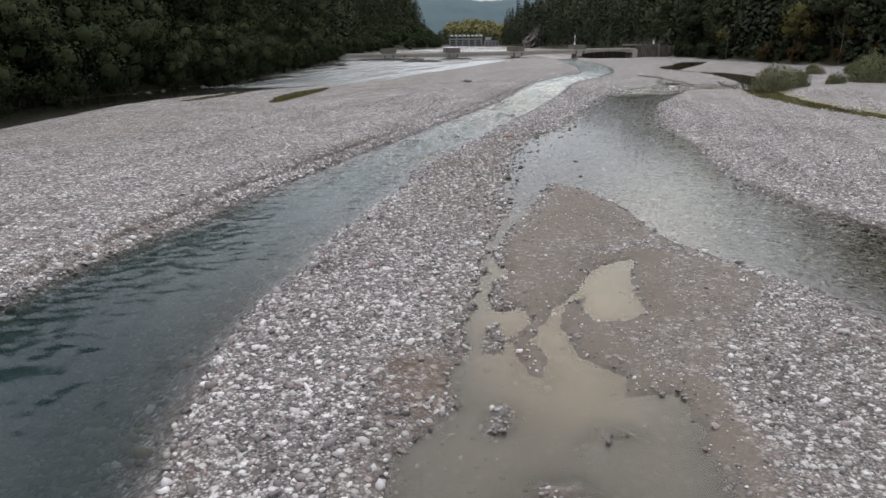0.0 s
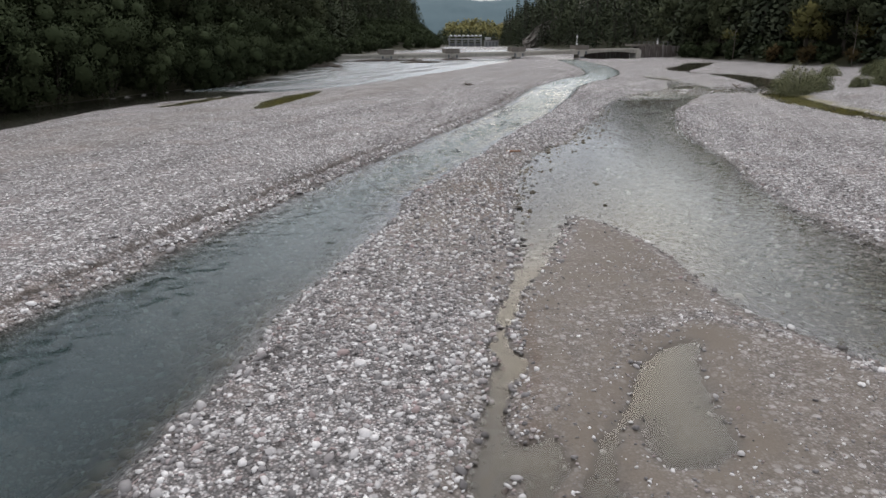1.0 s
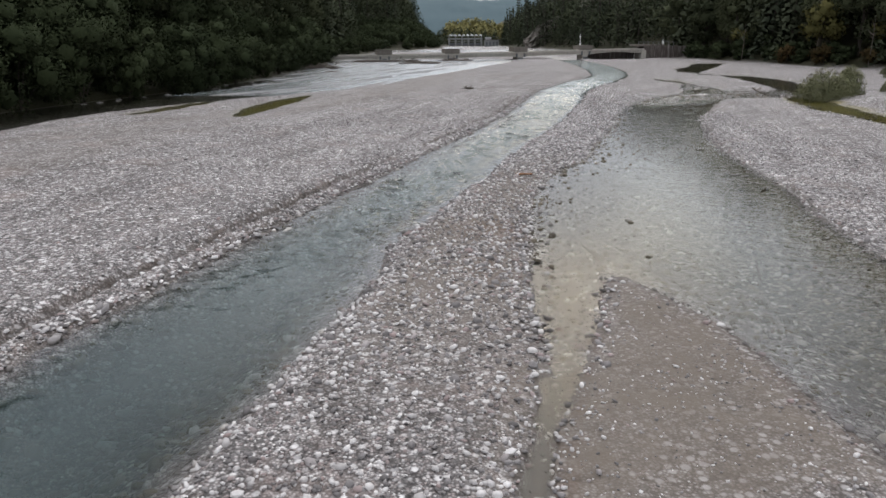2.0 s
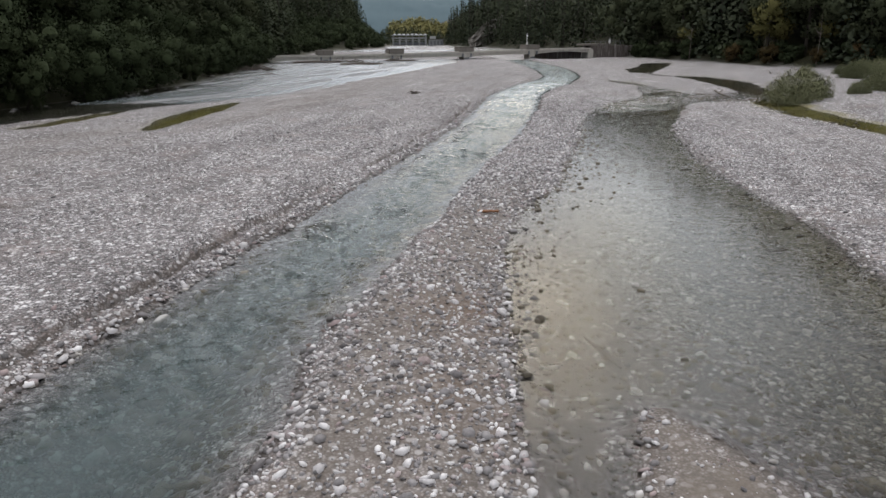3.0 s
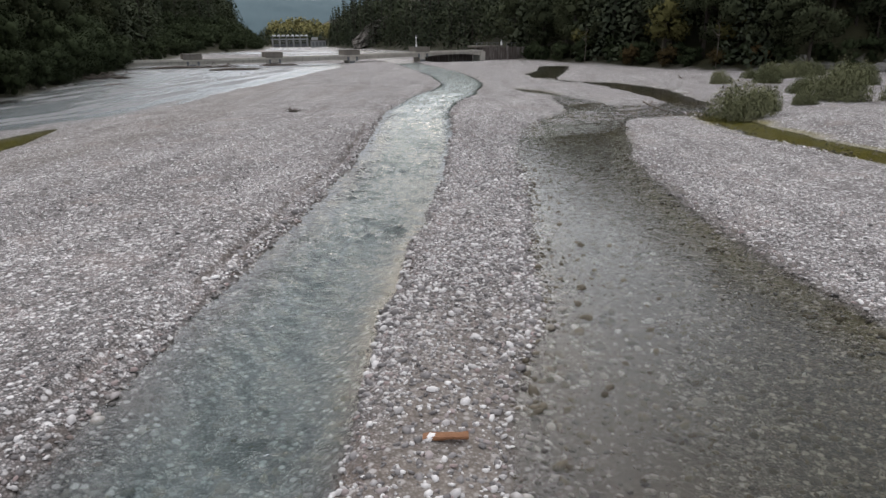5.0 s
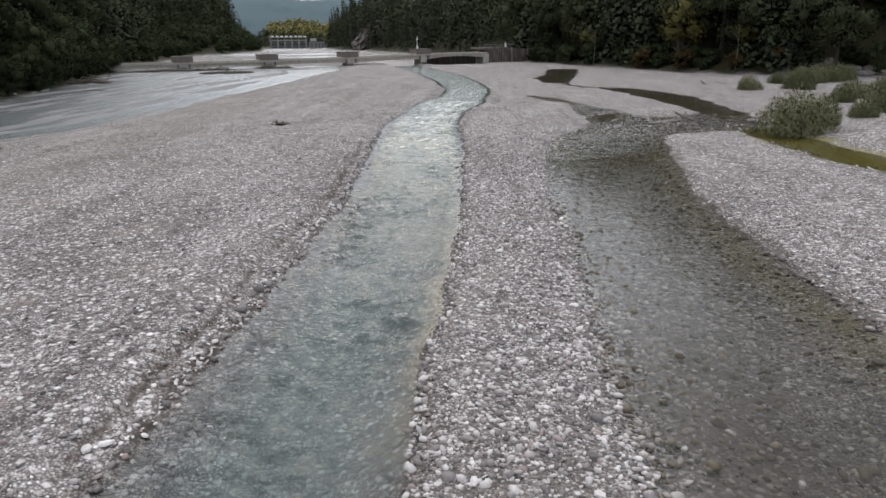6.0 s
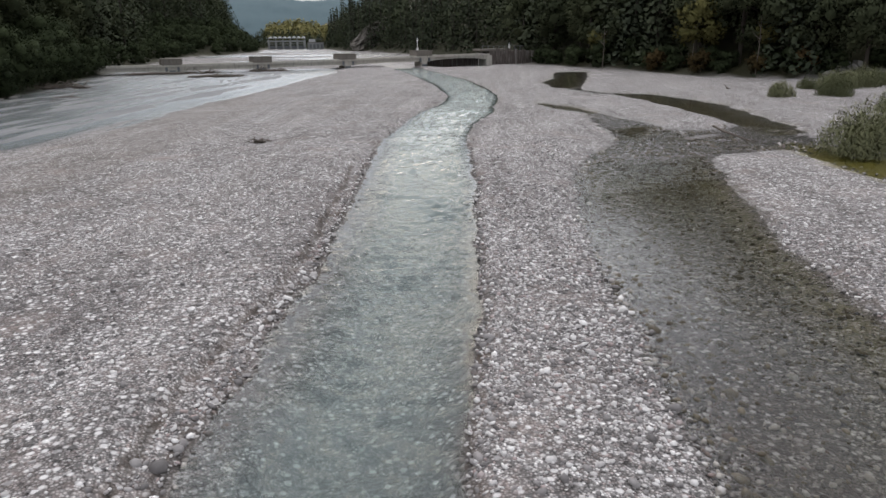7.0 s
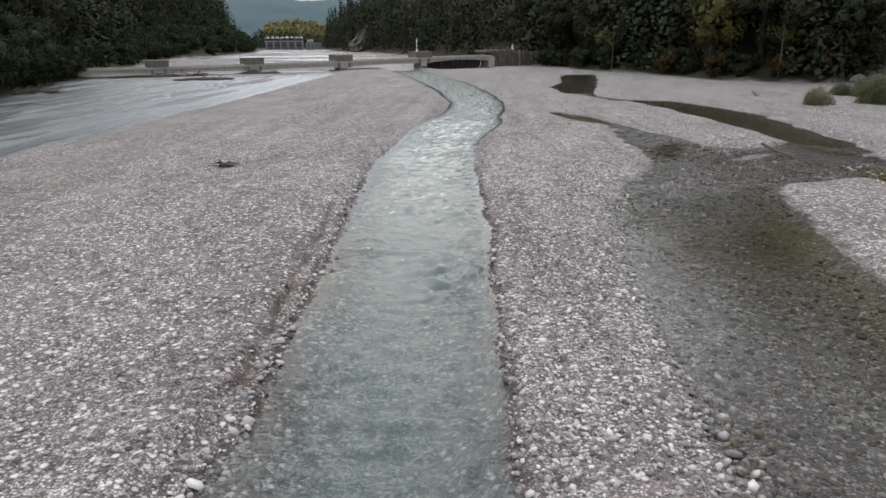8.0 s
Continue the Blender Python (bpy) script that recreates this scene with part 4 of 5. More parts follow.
# ---------------------------------------------------------------- barrage at the head of the lake
def barrage():
    root = empty("barrage", (4.0, 390, 0))
    tagged(root, "grey concrete river barrage with gates and a row of domed hoods", "dam")
    part("sill", box_bm(-1, 27.5, -1.0, 6, -1.5, -0.2), OLD_CONCRETE, root)
    part("gallery", box_bm(-0.6, 17.8, 0.0, 4.0, 3.3, 4.1, bevel=0.06), OLD_CONCRETE, root)
    part("roof_slab", box_bm(-0.8, 18.0, -0.4, 4.4, 5.0, 5.25, bevel=0.05), OLD_CONCRETE, root)
    for k in range(6):
        x = 0.2 + k * 3.4
        part("gate_pier", box_bm(x - 0.42, x + 0.42, -1.6, 4.4, -0.8, 3.3, bevel=0.06), OLD_CONCRETE, root)
        part("column", box_bm(x - 0.22, x + 0.22, 0.2, 0.7, 4.1, 5.0), OLD_CONCRETE, root)
        if k < 5:
            part("gate", box_bm(x + 0.43, x + 2.97, 0.4, 0.7, -0.4, 1.7, bevel=0.03), STEEL, root, "dark steel sluice gate")
            part("beam", box_bm(x + 0.43, x + 2.97, 0.9, 1.3, 2.3, 2.7), OLD_CONCRETE, root)
    for k in range(8):
        bm = bmesh.new()
        bmesh.ops.create_uvsphere(bm, u_segments=10, v_segments=6, radius=0.95)
        for v in bm.verts:
            v.co = Vector((1.1 + k * 2.25 + v.co.x, 2 + v.co.y, 5.25 + max(v.co.z, 0) * 0.75))
        part("hood", bm, HOOD_GREY, root, "white domed hood")
    wing = part("machine_hall", box_bm(18.8, 26.5, 0.5, 5.0, -0.5, 3.0, bevel=0.06), OLD_CONCRETE, root)
    part("roof", box_bm(18.5, 26.8, 0.2, 5.3, 3.004, 3.3, bevel=0.05), CAPSTONE, wing)
    for k in range(4):
        part("opening", box_bm(19.6 + k * 1.8, 20.6 + k * 1.8, 0.44, 0.5, 0.2, 2.2), STEEL, wing)
    part("crane_cab", box_bm(19.5, 22.5, 1, 3.5, 3.304, 4.6, bevel=0.1), HOOD_GREY, root, "white cabin on the roof")
    part("jib", tubes_mesh("jib", [(((22, 2, 4.4), (24, 2, 4.8), (26.2, 2, 4.2)), (0.12, 0.1, 0.08))]), STEEL, root)


barrage()


# ---------------------------------------------------------------- trees
def ball():
    """A round lump of 24 quads."""
    bm = bmesh.new()
    bmesh.ops.create_cube(bm, size=2)
    bmesh.ops.subdivide_edges(bm, edges=bm.edges[:], cuts=1, use_grid_fill=True)
    bm.verts.index_update()
    v = np.array([q.co.normalized()[:] for q in bm.verts])
    f = np.array([[q.index for q in g.verts] for g in bm.faces])
    bm.free()
    return v, f


BALL, BALL_FACES = ball()


def leafy(name, c, outward, size, rng, flat=0.0, squash=0.5, core=None):
    """A crown of leaf sprays round dense inner masses; its soft shading follows the mass of the crown rather than each single spray."""
    vs, fs = leaf_quads(c, size, rng, flat, squash)
    o = outward / (np.linalg.norm(outward, axis=1)[:, None] + 1e-6)
    q = vs.reshape(-1, 4, 3)
    face = np.cross(q[:, 2] - q[:, 0], q[:, 3] - q[:, 1])
    back = (face * o).sum(1) < 0
    fs[back] = fs[back][:, ::-1]
    face = np.where(back[:, None], -face, face)
    face /= np.linalg.norm(face, axis=1)[:, None] + 1e-6
    n = 0.95 * o + 0.14 * face + np.array((0, 0, 0.15))
    n = np.repeat(n / np.linalg.norm(n, axis=1)[:, None], 4, 0)
    if core is not None:
        mid, rad = core
        k = len(mid)
        v = mid[:, None] + BALL[None] * rad[:, None] * rng.uniform(0.82, 1.12, (k, len(BALL), 1))
        fs = np.concatenate([fs, (BALL_FACES[None] + (np.arange(k) * len(BALL))[:, None, None]).reshape(-1, 4) + len(vs)])
        vs = np.concatenate([vs, v.reshape(-1, 3)])
        m = v - mid.mean(0) * 0.5 - mid[:, None] * 0.5
        m = m.reshape(-1, 3)
        m = m / (np.linalg.norm(m, axis=1)[:, None] + 1e-6) + np.array((0, 0, 0.1))
        n = np.concatenate([n, m / np.linalg.norm(m, axis=1)[:, None]])
    me = mesh_of(name, vs, fs, smooth=True)
    me.normals_split_custom_set_from_vertices(n.tolist())
    return me


def leaf_quads(c, size, rng, flat=0.0, squash=0.5):
    """One small leaf spray (a bent lozenge) at every centre."""
    n = len(c)
    u = rng.normal(size=(n, 3))
    u[:, 2] = u[:, 2] * (1 - flat) - 0.25
    u /= np.linalg.norm(u, axis=1)[:, None]
    v = rng.normal(size=(n, 3))
    v -= (v * u).sum(1)[:, None] * u
    v /= np.linalg.norm(v, axis=1)[:, None]
    s = (size * rng.uniform(0.6, 1.35, n))[:, None]
    w = np.cross(u, v) * s * 0.2
    vs = np.stack([c - u * s * 0.6, c + v * s * squash + w, c + u * s * 0.6, c - v * s * squash + w], 1).reshape(-1, 3)
    return vs, np.arange(n * 4).reshape(-1, 4)


def lobes(rng, n, rx, rz, zc, lobe, flat_low=0.0):
    """Centres and sizes of the masses that make up a crown."""
    d = rng.normal(size=(n, 3))
    d /= np.linalg.norm(d, axis=1)[:, None]
    r = rng.uniform(0.35, 1.0, n) ** 0.6
    c = d * r[:, None] * np.array([rx, rx, rz])
    c[:, 2] = np.maximum(c[:, 2], -rz * (1 - flat_low)) + zc
    return c, rng.uniform(0.65, 1.25, n) * lobe


def crown_points(rng, c, r, n):
    k = rng.integers(0, len(c), n)
    d = rng.normal(size=(n, 3))
    d /= np.linalg.norm(d, axis=1)[:, None]
    p = c[k] + d * (r[k] * rng.uniform(0.55, 1.08, n))[:, None] * np.array([1, 1, 0.8])
    mid = c.mean(0)
    return p, 0.7 * d + 0.6 * (p - mid) / (np.abs(p - mid).max() + 1e-6)


def broad_tree(name, seed, height, width, leaves, size, leaf, label, low=0.1):
    rng = np.random.default_rng(seed)
    root = empty(name)
    tagged(root, label, "tree")
    zc = height * (1 + low) / 2
    c, r = lobes(rng, 22, width * 0.36, height * (1 - low) * 0.42, zc, width * 0.19)
    limbs = [([(0, 0, -0.4), (rng.uniform(-.1, .1), rng.uniform(-.1, .1), height * 0.3), (rng.uniform(-.3, .3), rng.uniform(-.3, .3), height * 0.85)], (height * 0.022, height * 0.016, 0.02))]
    for k in range(9):
        z0 = height * rng.uniform(0.2, 0.6)
        e = c[k]
        limbs.append(([(0, 0, z0), tuple((np.array((0, 0, z0)) * 0.45 + e * 0.55) + (0, 0, 0.2)), tuple(e)], (height * 0.009, height * 0.006, 0.01)))
    for k, limb in enumerate(limbs[:4]):
        part("limb" if k else "trunk", tubes_mesh("limb", [limb], 5), BARK, root)
    pts, outward = crown_points(rng, c, r, leaves)
    part("crown", leafy("crown", pts, outward, size, rng, core=(c, np.repeat(r[:, None] * 0.4, 3, 1))), leaf, root)
    return root


def willow(name, seed, height, width, leaves, size, label, masses=24, lobe=0.17):
    rng = np.random.default_rng(seed)
    root = empty(name)
    tagged(root, label, "shrub")
    c, r = lobes(rng, masses, width * 0.40, height * 0.42, height * 0.42, width * lobe, 0.0)
    limbs = []
    for k in range(8):
        e = c[k]
        limbs.append(([(e[0] * 0.12, e[1] * 0.12, -0.3), (e[0] * 0.5, e[1] * 0.5, e[2] * 0.55), tuple(e)], (0.022 * height ** 0.5, 0.014 * height ** 0.5, 0.008)))
    for limb in limbs[:4]:
        part("stem", tubes_mesh("stem", [limb], 5), BARK, root)
    pts, outward = crown_points(rng, c, r, leaves)
    pts[:, 2] = np.where(pts[:, 2] < 0.02, rng.uniform(0.02, 0.4, len(pts)) * height * 0.5, pts[:, 2])
    part("crown", leafy("crown", pts, outward, size, rng, 0, 0.3, (c, np.repeat(r[:, None] * 0.4, 3, 1))), WILLOW_LEAF, root)
    return root


def spruce(name, seed, height, tiers, arms, label):
    rng = np.random.default_rng(seed)
    root = empty(name)
    tagged(root, label, "tree")
    part("trunk", tubes_mesh("trunk", [([(0, 0, -0.4), (0, 0, height * 0.5), (0, 0, height * 0.98)], (height * 0.016, height * 0.01, 0.015))], 6), BARK, root)
    pts, outward = [], []
    for i in range(tiers):
        u = 0.06 + 0.92 * i / (tiers - 1)
        reach = height * 0.2 * (1 - u) ** 0.85 + 0.1
        n = max(4, int(arms * (1 - 0.6 * u)))
        for k in range(n):
            q = 2 * math.pi * (k + rng.uniform(-0.3, 0.3)) / n + i
            L, z = reach * rng.uniform(0.7, 1.2), height * u + rng.uniform(-0.2, 0.2)
            steps = max(2, int(L / 0.42))
            for j in range(steps):
                f = (j + rng.uniform(0.3, 1.0)) / steps
                pts.append((math.cos(q) * L * f, math.sin(q) * L * f, z - L * (0.25 * f + 0.2 * f * f) + rng.uniform(-0.08, 0.08)))
                outward.append((math.cos(q), math.sin(q), 0.75))
    part("crown", leafy("crown", np.array(pts), np.array(outward), 0.62, rng, 0.5, 0.4), NEEDLES, root)
    return root


def plant(protos, spots, group):
    """Each place takes a copy of one of the trees; the first places take the trees themselves."""
    rng = np.random.default_rng(len(spots))
    used = set()
    for x, y, k, s in spots:
        m = pose(x, y, ground_at(x, y) - 0.05, 0, 0, rng.uniform(0, 360))
        p = protos[k]
        if k not in used:
            used.add(k)
            p.matrix_world = m @ Matrix.Diagonal((s, s, s * rng.uniform(0.9, 1.1), 1))
            tagged(p, group=group)
        else:
            c = copy_thing(p, m)
            c.scale = (s, s, s * rng.uniform(0.9, 1.1))
            tagged(c, group=group)


FAR_WILLOWS = [willow("willow", 130 + k, 6.0, 6.4, 800, 0.36, "grey-green bushy willow on the river bank") for k in range(3)]
WILLOWS = [willow("willow", 100 + k, 6.0, 6.4, 5200, 0.17, "grey-green bushy willow on the river bank") for k in range(4)]
BROADS = [broad_tree("beech", 200 + k, 13.0, 8.4, 4200, 0.28, BROAD_LEAF, "dark green broadleaf tree on the wooded slope") for k in range(4)]
FAR_SPRUCES = [spruce("spruce", 330 + k, 17.0, 16, 8, "dark green spruce on the wooded slope") for k in range(2)]
SPRUCES = [spruce("spruce", 300 + k, 17.0, 24, 11, "dark green spruce on the wooded slope") for k in range(3)]
MAPLES = [broad_tree("maple", 400 + k, 9.0, 7.0, 1700, 0.32, YELLOW_LEAF, "yellowing maple at the forest edge", 0.18) for k in range(2)]
RUSSETS = [broad_tree("russet_bush", 450, 3.0, 3.6, 700, 0.22, RUST_LEAF, "low russet-brown bush at the forest edge", 0.05)]

rng = np.random.default_rng(77)
spots = []
for y in np.arange(22, 132, 3.3):
    y2 = y + rng.uniform(-1, 1)
    spots.append((float(BANK_L(y2)) - rng.uniform(0.2, 2.2), y2, int(rng.integers(4)), rng.uniform(0.62, 1.15)))
    spots.append((float(BANK_L(y2)) - rng.uniform(3.0, 6.0), y2 + 1.5, int(rng.integers(4)), rng.uniform(0.8, 1.25)))
away = []
for y in np.arange(136, 380, 4.5):
    y2 = y + rng.uniform(-1.5, 1.5)
    away.append((float(BANK_L(y2)) - rng.uniform(1.0, 5.0), y2, int(rng.integers(3)), rng.uniform(0.55, 0.9)))
for y in np.arange(200, 380, 3.0):
    for d0, d1 in ((5, 8), (8, 12), (12, 16)):
        away.append((float(BANK_L(y)) - rng.uniform(d0, d1), y + rng.uniform(-1, 1), int(rng.integers(3)), rng.uniform(0.6, 1.0)))
for y in np.arange(62, 150, 2.4):
    away.append((float(BANK_R(y)) + rng.uniform(0.3, 3.5), y + rng.uniform(-1, 1), int(rng.integers(3)), rng.uniform(0.3, 0.6)))
for x in np.arange(57, 104, 2.2):
    away.append((x, float(np.interp(x, [57, 74, 86, 94], [93, 86, 71, 41])) + rng.uniform(0.5, 4), int(rng.integers(3)), rng.uniform(0.3, 0.6)))
plant(FAR_WILLOWS, away, "willows along the banks")
for y in np.arange(60, 150, 6):
    spots.append((float(BANK_R(y)) + rng.uniform(0.5, 3), y + rng.uniform(-2, 2), int(rng.integers(4)), rng.uniform(0.4, 0.8)))
plant(WILLOWS, spots, "willows along the banks")
bs, ss, fb, fs_ = [], [], [], []
for row, (d0, d1, gap) in enumerate(((4.5, 7, 4.6), (8, 12, 5.0), (13, 18, 5.6), (19, 27, 6.4))):
    for y in np.arange(16, 400, gap):
        y2 = y + rng.uniform(-1.6, 1.6)
        tree = (float(BANK_L(y2)) - rng.uniform(d0, d1) - float(np.interp(y2, [200, 250], [0, 9])), y2, rng.uniform(0.75, 1.15))
        ((ss if row < 2 and y < 170 else fs_) if rng.random() < (0.06, 0.22, 0.4, 0.5)[row] + (0.3 if 150 < y < 290 else 0) else (bs if row < 2 and y < 150 else fb)).append(tree)
    for y in np.arange(56, 420, gap):
        y2 = y + rng.uniform(-1.6, 1.6)
        tree = (float(BANK_R(y2)) + rng.uniform(d0 - 2, d1 - 2), y2, rng.uniform(0.75, 1.2))
        ((ss if row < 2 and y < 170 else fs_) if rng.random() < (0.5, 0.62, 0.55, 0.5)[row] else (bs if row < 2 and y < 160 else fb)).append(tree)
    for x in np.arange(57, 116, gap):
        y2 = float(np.interp(x, [57, 74, 86, 94], [93, 86, 71, 41])) + rng.uniform(d0, d1) - 2
        (bs if row < 2 else fb).append((x, y2, rng.uniform(0.8, 1.2)))
for k in range(34):
    bs.append((rng.uniform(58, 84), rng.uniform(88, 112), rng.uniform(0.7, 1.0)))
for k in range(80):
    fb.append((rng.uniform(66, 125), rng.uniform(82, 140), rng.uniform(0.8, 1.2)))
plant(BROADS, [(x, y, int(rng.integers(4)), s) for x, y, s in bs], "broadleaf trees on the slopes")
plant(FAR_SPRUCES, [(x, y, int(rng.integers(2)), s) for x, y, s in fs_], "spruces on the slopes")
plant(SPRUCES, [(x, y, int(rng.integers(3)), s) for x, y, s in ss], "spruces on the slopes")
plant(MAPLES, [(52.0, 106.0, 0, 1.05), (56.5, 98.5, 1, 0.7), (50.5, 128, 1, 0.6)], "yellowing maples at the forest edge")
plant(RUSSETS, [(50.5, 112.0, 0, 0.9), (51.5, 104.0, 0, 1.0), (54.0, 97.5, 0, 0.8), (57.5, 94.5, 0, 0.9)], "russet bushes at the forest edge")
def dome_bush(name, seed, height, width, leaves, size, label):
    """A dense mound of upright leafy twigs, made of several rounded humps that reach the ground."""
    rng = np.random.default_rng(seed)
    root = empty(name)
    tagged(root, label, "shrub")
    humps = [(0.0, 0.0, 0.34 * width, height * 0.95)]
    for k in range(8):
        q, d = rng.uniform(0, 6.28), rng.uniform(0.16, 0.36) * width
        humps.append((d * math.cos(q), d * math.sin(q), rng.uniform(0.18, 0.28) * width, height * rng.uniform(0.5, 0.92)))
    humps = np.array(humps)
    k = rng.choice(len(humps), leaves, p=humps[:, 2] ** 2 / (humps[:, 2] ** 2).sum())
    d = rng.normal(size=(leaves, 3))
    d[:, 2] = np.abs(d[:, 2]) * 0.9
    d /= np.linalg.norm(d, axis=1)[:, None]
    lump = 1 + 0.16 * np.sin(d[:, 0] * 7 + k) * np.sin(d[:, 1] * 6 + 2 * k) + rng.normal(0, 0.05, leaves)
    rad = rng.uniform(0.72, 1.04, leaves) * lump
    pts = np.stack([humps[k, 0] + d[:, 0] * humps[k, 2] * rad, humps[k, 1] + d[:, 1] * humps[k, 2] * rad, 0.04 + d[:, 2] * humps[k, 3] * rad], -1)
    for a in range(4):
        h = humps[a]
        part("stem", tubes_mesh("stem", [([(h[0] * 0.3, h[1] * 0.3, -0.15), (h[0] * 0.8, h[1] * 0.8, h[3] * 0.4), (h[0], h[1], h[3] * 0.85)], (0.03, 0.02, 0.008))], 5), BARK, root)
    part("crown", leafy("crown", pts, d + np.array((0, 0, 0.2)), size, rng, -1.2, 0.14), BUSH_LEAF, root)
    return root


BUSHES = [dome_bush("gravel_willow", 150 + k, 2.0, 3.0, 13000, 0.11, "rounded grey-green willow bush on the gravel") for k in range(3)]
plant(BUSHES, [(24.3, 51.8, 0, 1.0), (26.2, 53.0, 1, 0.8), (29.9, 54.0, 2, 0.46), (33.0, 55.0, 0, 1.15), (36.8, 53.6, 1, 1.3), (39.8, 54.6, 2, 1.3), (43.0, 55.6, 0, 1.3),
               (38.9, 74.6, 1, 0.68), (43.2, 74.2, 0, 0.8), (47.2, 79.0, 2, 0.85), (49.6, 80.0, 1, 0.8), (37.6, 63.5, 2, 0.6), (40.5, 66.0, 0, 0.75), (45.0, 67.5, 1, 0.9), (49.0, 70.0, 0, 1.0),
               (46.2, 80.6, 0, 0.5), (52.0, 81.0, 2, 0.9), (55.0, 82.5, 0, 0.8)], "willow bushes on the gravel")


def dead_stem(place, height, seed):
    rng = np.random.default_rng(seed)
    root = empty("dead_tree", place)
    tagged(root, "bare pale dead stem at the forest edge", "tree")
    part("trunk", tubes_mesh("trunk", [([(0, 0, -0.2), (0.1, 0, height * 0.5), (0.05, 0.1, height)], (0.055, 0.04, 0.012))], 6), DRIFT, root)
    for k in range(5):
        z, q = height * rng.uniform(0.5, 0.9), rng.uniform(0, 6.28)
        L = rng.uniform(0.5, 1.1)
        part("branch", tubes_mesh("branch", [([(0.05, 0, z), (L * 0.5 * math.cos(q), L * 0.5 * math.sin(q), z + 0.35), (L * math.cos(q), L * math.sin(q), z + 0.8)], (0.035, 0.025, 0.008))], 5), DRIFT, root)


dead_stem((51.2, 105.4, ground_at(51.2, 105.4)), 9.6, 1)
dead_stem((53.6, 97.0, ground_at(53.6, 97.0)), 6.5, 2)
dead_stem((48.5, 123.0, ground_at(48.5, 123.0)), 6.0, 3)


def woods(name, spots, height, width, per, size, leaf, label, seed):
    """Far woods that nobody could count: many small crowns in one sheet of leaf sprays."""
    rng = np.random.default_rng(seed)
    allv, alln = [], []
    for x, y, s in spots:
        n = per
        d = rng.normal(size=(n, 3))
        d /= np.linalg.norm(d, axis=1)[:, None]
        d[:, 2] = np.abs(d[:, 2]) * 1.6 - 0.6
        taper = np.clip(1.15 - 0.5 * (d[:, 2] + 0.6), 0.25, 1.1)[:, None]
        z = s[1]
        alln.append(d)
        allv.append(np.array((x, y, z + height * s[0] * 0.45)) + d * np.array((width, width, height * 0.5)) * s[0] * np.concatenate([taper, taper, np.ones_like(taper)], 1))
    c = np.concatenate(allv)
    ob = part(name, leafy(name, c, np.concatenate(alln), size, rng, 0.2, 0.55), leaf)
    return tagged(ob, label, "woods", kind="stuff")


hx, hy, hs = [], [], []
for x, y, _ in fb:
    if not (28 < x < 50 and 283 < y < 304):
        hx.append(x)
        hy.append(y)
for k in range(1900):
    y = rng.uniform(-60, 620)
    d = 9 + 120 * rng.random() ** 1.4
    hx.append(float(BANK_L(y)) - d - float(np.interp(y, [200, 250], [0, 8])) if k % 2 else float(BANK_R(y)) + d)
    hy.append(y)
for k in range(110):
    hx.append(rng.uniform(-12, 46))
    hy.append(rng.uniform(408, 620))
hz = ground_height(np.array(hx), np.array(hy)) - np.where(np.array(hy) > 400, 5.0, 0.0) * (np.abs(np.array(hx) - 17) < 30)
woods("hill_woods", [(x, y, (s, z)) for x, y, z, s in zip(hx, hy, hz, rng.uniform(0.7, 1.3, len(hx)))], 13, 3.8, 125, 0.55, BROAD_LEAF, "dense dark mixed forest covering the valley slopes", 5)
gx = rng.uniform(4, 110, 420)
gy = 640 + rng.uniform(0, 120, 420) + np.abs(gx - 30) * 0.3
gz = 1 + 13 * np.exp(-((gx - 34) / 42) ** 2) * np.clip((gy - 640) / 100, 0, 1) - 1
woods("autumn_woods", [(a, b, (s, c)) for a, b, c, s in zip(gx, gy, gz, rng.uniform(0.7, 1.3, 420))], 10, 4.0, 60, 1.1, GOLD_WOOD, "golden autumn woods beyond the barrage, sunlight painted into their colour", 6)


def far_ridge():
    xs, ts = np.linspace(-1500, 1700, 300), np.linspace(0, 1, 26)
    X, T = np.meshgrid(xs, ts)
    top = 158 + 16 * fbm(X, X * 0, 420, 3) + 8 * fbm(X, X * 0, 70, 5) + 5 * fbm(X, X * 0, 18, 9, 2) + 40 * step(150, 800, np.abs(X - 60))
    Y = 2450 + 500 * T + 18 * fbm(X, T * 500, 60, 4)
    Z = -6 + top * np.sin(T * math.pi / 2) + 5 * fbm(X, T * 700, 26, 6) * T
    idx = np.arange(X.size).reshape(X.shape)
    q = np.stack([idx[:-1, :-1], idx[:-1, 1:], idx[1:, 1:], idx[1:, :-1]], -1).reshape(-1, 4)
    ob = part("backdrop", mesh_of("backdrop", np.stack([X, Y, Z], -1).reshape(-1, 3), q), HAZED_WOOD)
    tagged(ob, "wooded mountain ridge in the distance, haze painted into its blue-green colour", "mountain", kind="structure")


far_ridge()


# ---------------------------------------------------------------- rocks, driftwood
def rock_mesh(name, seed, cuts=2, rough=0.25):
    bm = bmesh.new()
    bmesh.ops.create_icosphere(bm, subdivisions=cuts, radius=1)
    for v in bm.verts:
        n = noise.noise(v.co * 1.1 + Vector((seed * 7.7, 0, 0))) + 0.5 * noise.noise(v.co * 2.7 + Vector((0, seed * 3.1, 0)))
        v.co *= 1 + rough * n
        v.co.z *= 0.68
    me = bpy.data.meshes.new(name)
    bm.to_mesh(me)
    bm.free()
    return me


ROCKS = [rock_mesh("bank_rock", k) for k in range(5)]


